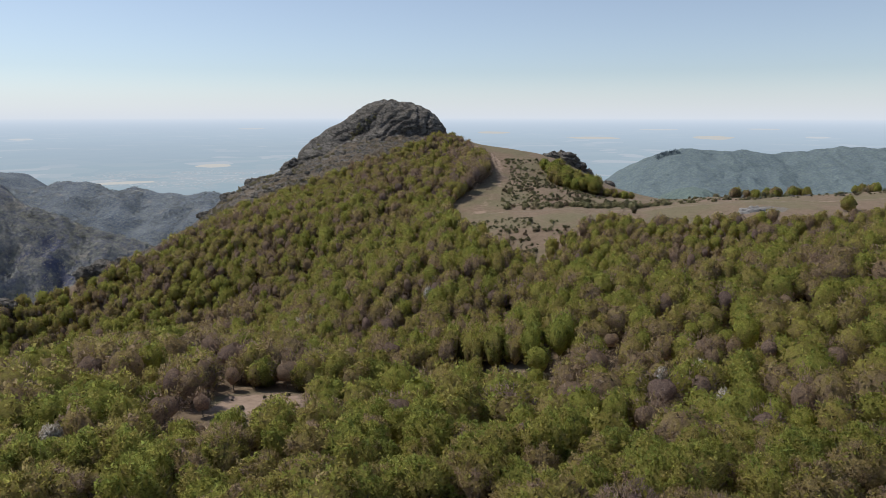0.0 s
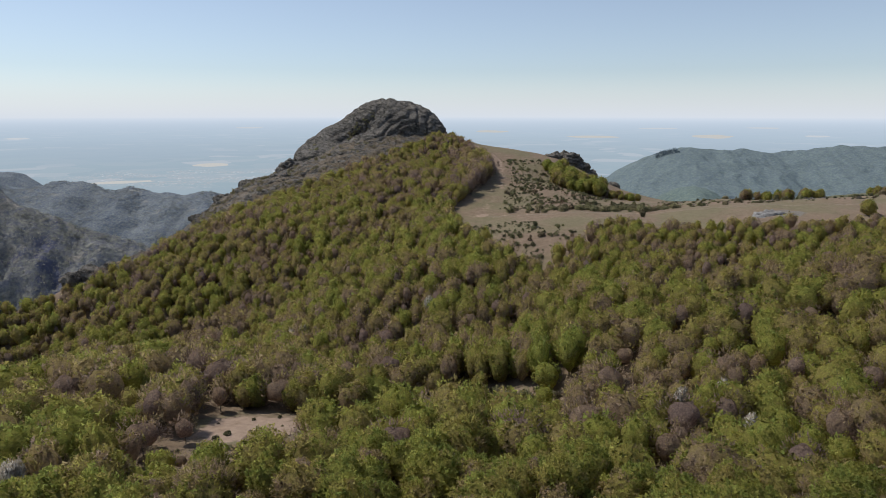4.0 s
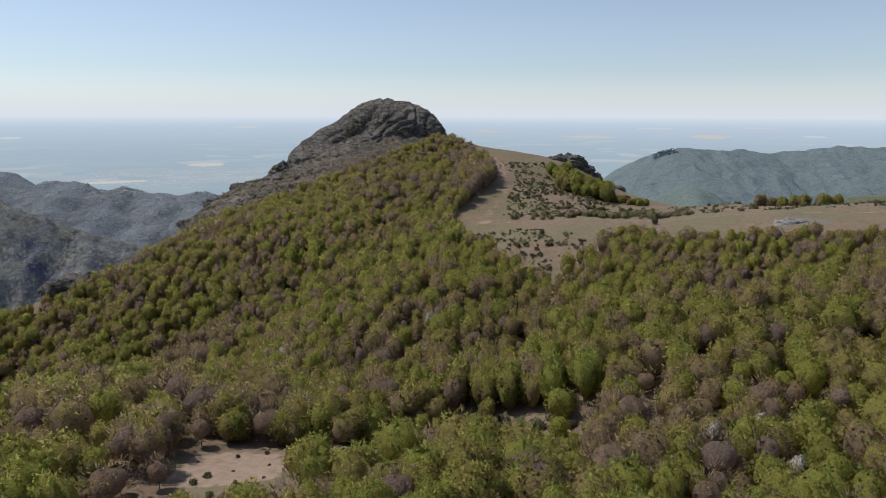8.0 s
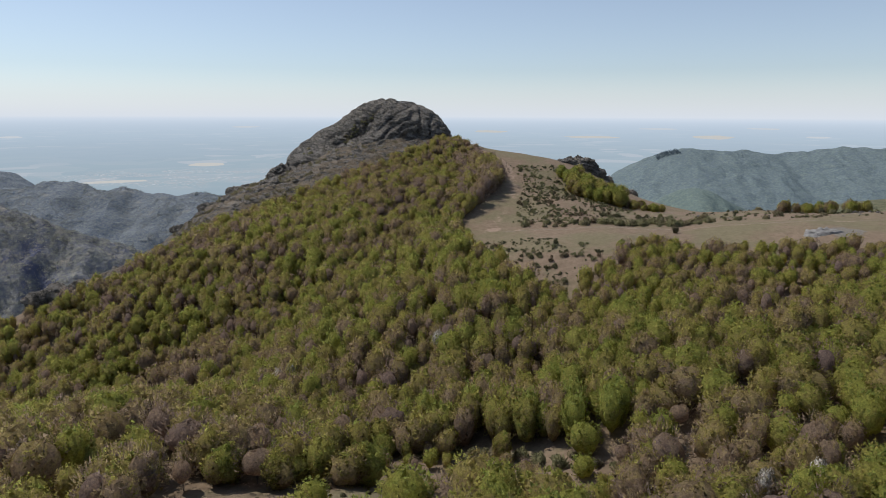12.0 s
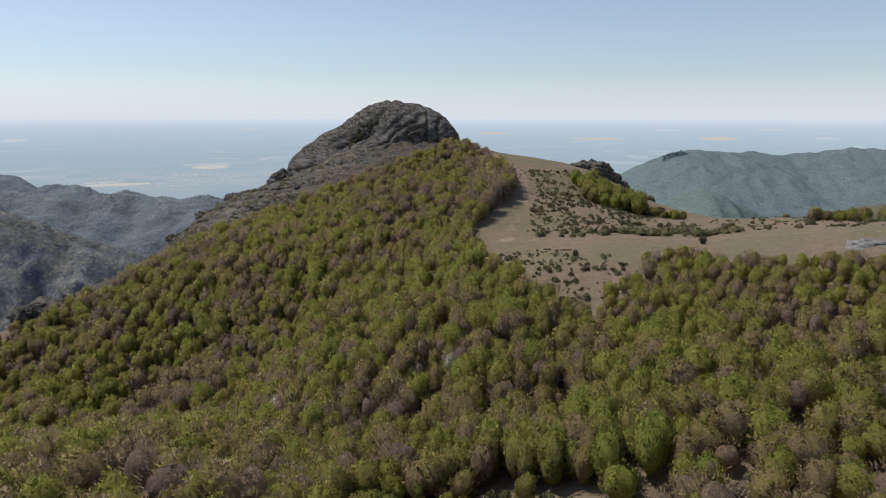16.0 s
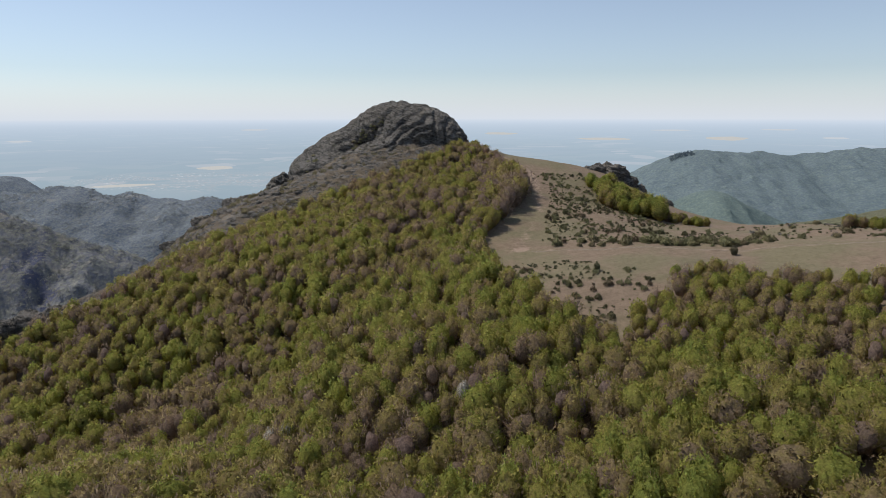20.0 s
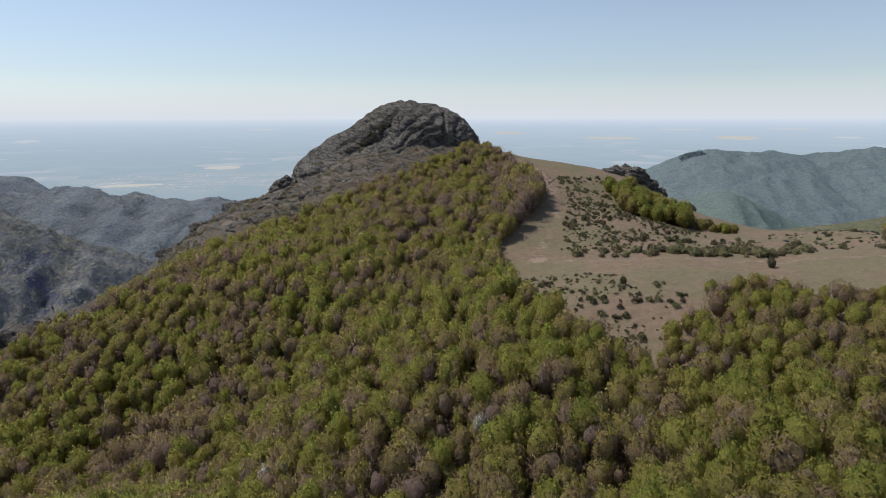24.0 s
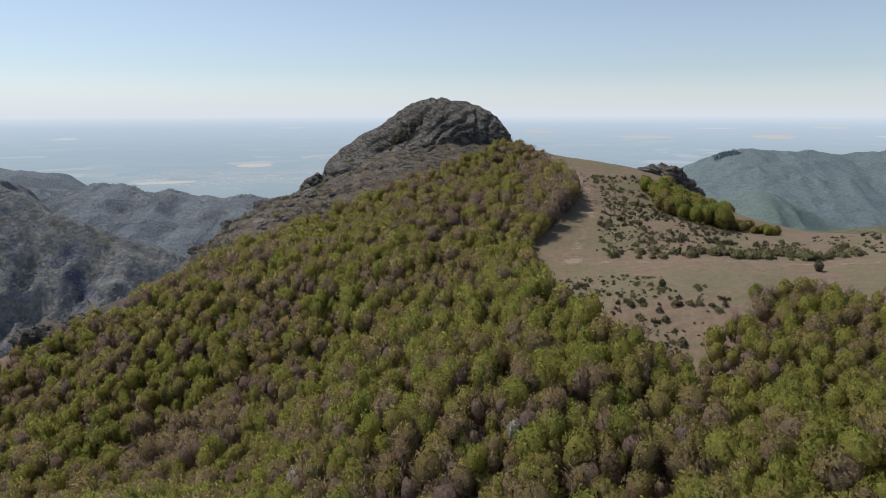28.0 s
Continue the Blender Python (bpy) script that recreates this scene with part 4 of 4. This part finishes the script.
copse("young beech standing out into the meadow", [(70, 336), (80, 348), (92, 350), (100, 340), (86, 334)], 7.0, 5.5, 7.5, 0.3, 0.95, 63)


def single_tree(x, y, h, wide, material, tri, label, category="tree"):
    root = tagged(new("tree"), label, category)
    child(new("trunk", tri_mesh("trunk", trunk_tris(int(x) % 50, 6), M_BARK)), root)
    child(new("crown", crown_mesh(tri, material)), root)
    root.matrix_basis = Matrix.LocRotScale((x, y, float(land(x, y)[0])), None, None) @ Matrix.Diagonal((h * wide, h * wide, h, 1))
    return root


for k, (x, y, h) in enumerate([(-88.6, 138, 15), (-71.5, 130.6, 14), (79, 190, 12.5), (67, 190, 12.5), (77, 170, 12.0), (96.5, 179, 12.5), (-59, 280, 12.5), (-65, 282, 11.5), (-7, 287, 11.5)]):
    single_tree(x, y, h * 0.86, 0.5, M_BLOSSOM, crown_cloud(300 + k, 1100, 0, 0.55, 0.35, 0.4), "small wild tree in white blossom among the beeches")
for k, (x, y, h, w) in enumerate([(-6, 163, 12, 0.95), (12, 232, 9, 0.85), (-71, 142, 12, 1.15), (-60, 209, 11, 1.2), (-47, 208, 10, 1.15), (-27, 214, 12, 1.1), (200, 322, 8, 1.2), (-105, 281, 12, 1.1), (-98, 276, 11, 1.1)]):
    single_tree(x, y, h, w, M_LEAF_DEEP if k in (0, 2) else M_LEAF_GREEN, crown_cloud(320 + k, 2600, 0, 0.5, 0.03, 0.5, (18, 12), 44), "full round tree in dense fresh green leaf")


def bush_cloud(seed, leaves, tall, kind=0):
    r = np.random.RandomState(seed)
    n = r.normal(size=(leaves, 3))
    n[:, 2] = np.abs(n[:, 2])
    n /= np.linalg.norm(n, axis=1)[:, None]
    rad = 0.5 * (0.6 + 0.4 * r.rand(leaves)) * (1 + 0.25 * np.sin(3 * np.arctan2(n[:, 1], n[:, 0]) + seed))
    p = n * rad[:, None] * [1, 1, tall]
    if kind == 1:
        hgt = r.rand(leaves)
        a = r.rand(leaves) * 6.28
        w = 0.5 * (1 - hgt) ** 0.8 * (0.75 + 0.25 * r.rand(leaves))
        p = np.stack([w * np.cos(a), w * np.sin(a), hgt * tall], 1)
        n = np.stack([np.cos(a), np.sin(a), 0.4 + 0 * a], 1)
    s = (0.09 + 0.09 * r.rand(leaves)) * min(1.0, (150 / leaves) ** 0.6)
    t1 = np.cross(n, r.normal(size=n.shape))
    t1 /= np.linalg.norm(t1, axis=1)[:, None]
    t2 = n * 0.5 + [0, 0, 0.6] + r.normal(size=n.shape) * 0.35
    return np.stack([p - t1 * s[:, None], p + t1 * s[:, None], p + t2 * s[:, None] * 1.6], 1) + [0, 0, 0.02]


JUNIPER = []
for k in range(5):
    cloud = bush_cloud(400 + k, 240, 0.95 + 0.25 * (k % 3))
    JUNIPER.append(tri_mesh("juniper_bush", cloud, M_JUNIPER, outward(cloud, (0, 0, 0.1))))
SCRUB = [tri_mesh("scrub_bush", bush_cloud(420 + k, 420, 0.95), M_SCRUB, outward(bush_cloud(420 + k, 420, 0.95), (0, 0, 0.1))) for k in range(5)]


def shrubs(name, meshes, label, group, spots, low, tall, seed):
    r = np.random.RandomState(seed)
    for x, y in spots:
        s = low + (tall - low) * r.rand() ** 1.6
        ob = tagged(new(name, meshes[r.randint(len(meshes))]), label, "bush", group)
        ob.matrix_basis = Matrix.LocRotScale((x, y, float(land(x, y)[0]) - 0.05), Euler((0, 0, r.rand() * 6.28)), (s, s, s * (0.8 + 0.4 * r.rand())))


def sown(poly, count, seed, avoid_wood=True):
    r = np.random.RandomState(seed)
    xs, ys = [p[0] for p in poly], [p[1] for p in poly]
    out = []
    while len(out) < count:
        x, y = min(xs) + r.rand() * (max(xs) - min(xs)), min(ys) + r.rand() * (max(ys) - min(ys))
        if inside(x, y, poly) and not (avoid_wood and inside(x, y, WOOD)) and line_gap(x, y, CLIMB) > 4 and line_gap(x, y, TRACK) > 2.5:
            if fractal(np.array([x]), np.array([y]), seed, 18, 2)[0] > r.rand() * 0.9 - 0.55:
                out.append((x, y))
    return out


LOWER = [(6, 372), (20, 334), (42, 312), (62, 328), (70, 345), (56, 366), (20, 384)]
KNOLL = [(34, 412), (44, 462), (50, 490), (50, 534), (92, 540), (96, 500), (112, 462), (130, 425), (112, 400), (60, 398)]
BELT = [(34, 404), (60, 396), (98, 391), (132, 386), (138, 398), (100, 405), (60, 410)]
PLATEAU = [(120, 394), (170, 372), (300, 366), (330, 400), (250, 470), (195, 500), (150, 466)]
BANK = [(41, 410), (58, 408), (66, 470), (64, 532), (44, 534), (45, 480)]
shrubs("juniper_bush", JUNIPER, "low dark green juniper bush on dry grass", "junipers of the meadow", sown(LOWER, 65, 1), 1.0, 3.2, 1)
shrubs("juniper_bush", JUNIPER, "dark juniper bush on the stony knoll slope", "junipers of the knoll", sown(KNOLL, 165, 2), 1.2, 3.2, 2)
shrubs("scrub_bush", SCRUB, "grey-green leafy shrub beside the track", "shrubs along the track", sown(BELT, 85, 3), 2.2, 5.6, 3)
shrubs("juniper_bush", JUNIPER, "scattered dark juniper on the stony plateau", "junipers of the plateau", sown(PLATEAU, 60, 4), 0.9, 2.4, 4)
shrubs("scrub_bush", SCRUB, "grey-green shrub on the stony plateau", "shrubs of the plateau", sown(PLATEAU, 80, 5), 1.4, 4.8, 5)
RIDGE_EDGE = [(-22, 546), (-46, 510), (-86, 488), (-116, 468), (-150, 444), (-182, 414), (-196, 420), (-186, 452), (-166, 490), (-130, 530), (-90, 548), (-40, 560)]
shrubs("scrub_bush", SCRUB, "low twiggy shrub in the stream gap", "shrubs of the stream gap", [(-15 + 2.4 * k + 1.5 * math.sin(k * 3.1), float(np.interp(-15 + 2.4 * k, [-16, 8, 27, 38, 50], [241, 236, 225, 218, 208])) + 2.8 * math.sin(k * 2.4)) for k in range(27)], 2.8, 5.0, 8)
shrubs("juniper_bush", JUNIPER, "small bush on the bare clearing", "bushes of the clearing", [(-66, 192), (-55, 186), (-52, 178), (-60, 182), (-47, 190), (-30, 203), (-18, 210), (-62, 178), (-57, 196), (-46, 181), (-50, 199), (-24, 206)], 0.8, 2.0, 9)
CONE = crown_mesh(crown_cloud(450, 900, 0, 0.8, 0.0, 0.5, (12, 8), 30), M_JUNIPER)
for x, y, s in ((109, 372, 4.2), (48, 356, 3.2), (196, 400, 3.4)):
    ob = tagged(new("juniper_tree", CONE), "dark conical juniper standing alone in dry grass", "juniper")
    ob.matrix_basis = Matrix.LocRotScale((x, y, float(land(x, y)[0]) - 0.05), None, (s, s, s))


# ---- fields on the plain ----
# Fields glow like the plain, their colours already paled by painted haze.
M_FIELD_TAN, M_FIELD_PALE = glow("glowing_ripe_field", (0.53, 0.53, 0.52)), glow("glowing_hazy_field", (0.54, 0.58, 0.63))


def field(az, e, waz, we, material, seed):
    r = np.random.RandomState(seed)
    k = 14
    a = np.arange(k) * 6.283 / k
    w = 0.75 + 0.35 * r.rand(k)
    A, E = np.radians(az + waz * np.cos(a) * w), np.radians(e + we * np.sin(a) * w)
    R = np.interp(-np.degrees(E), [0.0, 8, 15], [4850, 4200, 2300]) - 25
    v = np.stack([R * np.sin(A), 60 + R * np.cos(A), 100 + R * np.tan(E)], 1)
    me = mesh_from("field", v, np.arange(k).reshape(1, k), material)
    return tagged(child(new("field", me), plain), "pale dry field in haze")


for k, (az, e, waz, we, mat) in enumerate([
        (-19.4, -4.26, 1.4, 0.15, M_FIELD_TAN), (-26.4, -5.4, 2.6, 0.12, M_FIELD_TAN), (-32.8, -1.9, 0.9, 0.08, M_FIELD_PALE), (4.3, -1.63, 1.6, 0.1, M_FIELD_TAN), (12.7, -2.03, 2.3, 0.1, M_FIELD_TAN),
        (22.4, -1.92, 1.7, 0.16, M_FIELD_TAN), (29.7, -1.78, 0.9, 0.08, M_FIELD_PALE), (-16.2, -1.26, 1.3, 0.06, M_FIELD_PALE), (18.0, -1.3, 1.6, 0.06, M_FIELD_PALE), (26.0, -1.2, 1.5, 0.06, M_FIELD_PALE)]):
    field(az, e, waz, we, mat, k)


# ---- loose rocks on the ridge and plateau ----
STONE = [rock_mesh("boulder", (1.0, 0.85, 0.6), 40 + k, 2) for k in range(5)]


def boulders(label, group, spots, low, tall, seed, name="boulder"):
    r = np.random.RandomState(seed)
    for x, y in spots:
        s = low + (tall - low) * r.rand() ** 2
        ob = tagged(new(name, STONE[r.randint(5)]), label, "rock", group)
        ob.matrix_basis = Matrix.LocRotScale((x, y, float(land(x, y)[0]) + s * 0.1), Euler((0.3 * r.rand(), 0.3 * r.rand(), r.rand() * 6.28)), (s, s, s))


boulders("grey lichened boulder on the rocky ridge", "boulders of the ridge", sown(RIDGE_EDGE, 150, 21), 0.8, 3.2, 21)
boulders("pale weathered stone on the plateau", "stones of the plateau", sown(PLATEAU, 70, 22), 0.5, 1.8, 22)


def scrub_stuff(name, label, material, spots, low, tall, seed, leaves=60):
    """Small bushes too many to count, in one mesh."""
    r = np.random.RandomState(seed)
    src = [bush_cloud(460 + k, leaves, 1.0) for k in range(4)]
    out = []
    for x, y in spots:
        a, k = r.rand() * 6.28, low + (tall - low) * r.rand() ** 2
        rot = np.array([[math.cos(a), -math.sin(a), 0], [math.sin(a), math.cos(a), 0], [0, 0, 1]])
        out.append(src[r.randint(4)] * k @ rot.T + [x, y, float(land(x, y)[0]) - 0.05])
    return tagged(new(name, tri_mesh(name, np.concatenate(out), material)), label, "scrub", kind="stuff")


scrub_stuff("dwarf_juniper", "low dark dwarf juniper dotted over the dry slopes", M_JUNIPER, sown(KNOLL, 520, 31) + sown(BANK, 170, 37) + sown(LOWER, 190, 32) + sown(PLATEAU, 260, 33), 0.5, 1.7, 34)
scrub_stuff("knoll_scrub", "grey-green and brown scrub dotted over the knoll", M_SCRUB, sown(KNOLL, 230, 6) + sown(BANK, 60, 16) + sown(LOWER, 50, 17), 0.8, 2.8, 6, 110)
scrub_stuff("ridge_scrub", "olive scrub filling the ledges of the ridge", M_SCRUB, sown(RIDGE_EDGE, 350, 35), 1.4, 4.0, 36)

# shrubs rooted in the gully and the ledges of the dome
DR = np.random.RandomState(91)
for k in range(60):
    if k < 34:
        z = 76 + 24 * DR.rand()
        x = -47 + 0.95 * (z - 112) + DR.normal() * 4
    else:
        x, z = -110 + 100 * DR.rand(), 62 + 16 * DR.rand()
    hit = DOME[0].ray_cast(Vector((x, 480, z)), Vector((0, 1, 0)))
    if hit[0] is not None:
        k2 = 1.4 + 2.4 * DR.rand() ** 1.5
        ob = tagged(new("scrub_bush", SCRUB[DR.randint(5)]), "olive shrub rooted in a crevice of the rock dome", "bush", "shrubs of the rock dome")
        ob.matrix_basis = Matrix.LocRotScale(hit[0] - Vector((0, 0, 0.4)), Euler((0.3, 0, DR.rand() * 6.28)), (k2, k2, k2 * 0.8))

shrubs("scrub_bush", SCRUB, "low twiggy bush in front of the clearing", "bushes before the clearing", [(-70 + 2.6 * k + 2 * math.sin(k * 5.1), 167 + 4.5 * math.sin(k * 2.3)) for k in range(13)] + [(-32 + 3.0 * k, 191 + 1.75 * k + 2 * math.sin(k * 2.9)) for k in range(9)], 1.2, 2.6, 19)


def make_far_trees(name, a, b):
    m = Mat(name, 0.95, 0.05)
    isl = m.t.nodes.new("ShaderNodeNewGeometry").outputs["Random Per Island"]
    n = m.noise(0.012, 4, 0.7)
    c = m.mix(m.band(m.math("ADD", n, m.math("MULTIPLY", isl, 0.3)), 0.45, 0.85), a, b)
    return m.colour(c).thin(c, 0.5).m


# Distant growth: blue-grey haze is put into these leaf colours.
M_FAR_PINE = make_far_trees("haze_tinted_pines", (0.1, 0.133, 0.165), (0.115, 0.15, 0.175))
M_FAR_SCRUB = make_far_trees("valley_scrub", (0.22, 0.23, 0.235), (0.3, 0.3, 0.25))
M_RANGE_SCRUB = make_far_trees("haze_tinted_range_trees", (0.2, 0.22, 0.24), (0.25, 0.265, 0.26))


def pine_strip():
    """A dark strip of conifers just below the crest of the far hill."""
    r = np.random.RandomState(51)
    src = bush_cloud(470, 40, 1.6, 1)
    out = []
    for k in range(420):
        x, d = 1140 + 120 * r.rand(), 15 + 75 * r.rand()
        z = np.interp(x, [1095, 1180, 1265, 1500], [-146, -105, -86, -92]) - 330 * (d / 1000) ** 1.2
        out.append(src * (3.5 + 2.5 * r.rand()) + [x, 3600 - d, z - 3])
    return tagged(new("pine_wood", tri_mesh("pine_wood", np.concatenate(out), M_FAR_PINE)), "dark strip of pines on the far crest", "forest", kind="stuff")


pine_strip()


def slope_scrub(name, label, material, base, count, low, tall, xs, ys, seed):
    """Clumps of scrub and small trees on a far slope, in one mesh."""
    r = np.random.RandomState(seed)
    me = base.data
    tree = BVHTree.FromPolygons([v.co for v in me.vertices], [p.vertices for p in me.polygons])
    src = [bush_cloud(480 + k, 16, 0.9) for k in range(4)]
    out = []
    x, y = xs[0] + (xs[1] - xs[0]) * r.rand(count), ys[0] + (ys[1] - ys[0]) * r.rand(count)
    grow = fractal(x, y, seed, 90, 3)
    for k in range(count):
        if grow[k] < r.rand() * 0.9 - 0.5:
            continue
        hit = tree.ray_cast(Vector((x[k], y[k], 900)), Vector((0, 0, -1)))
        if hit[0] is not None:
            f = low + (tall - low) * r.rand() ** 2
            out.append(src[k % 4] * f * [1.3, 1.3, 1.0] + np.array(hit[0]) - [0, 0, 0.1 * f])
    return tagged(new(name, tri_mesh(name, np.concatenate(out), material, np.tile([-0.2, -0.15, 0.97], len(out) * 48))), label, "scrub", kind="stuff")


slope_scrub("valley_scrub", "dull green haze-tinted scrub and small trees on the valley slope", M_FAR_SCRUB, WEST_HILL, 11000, 3.5, 9, (-1150, -480), (900, 1330), 81)
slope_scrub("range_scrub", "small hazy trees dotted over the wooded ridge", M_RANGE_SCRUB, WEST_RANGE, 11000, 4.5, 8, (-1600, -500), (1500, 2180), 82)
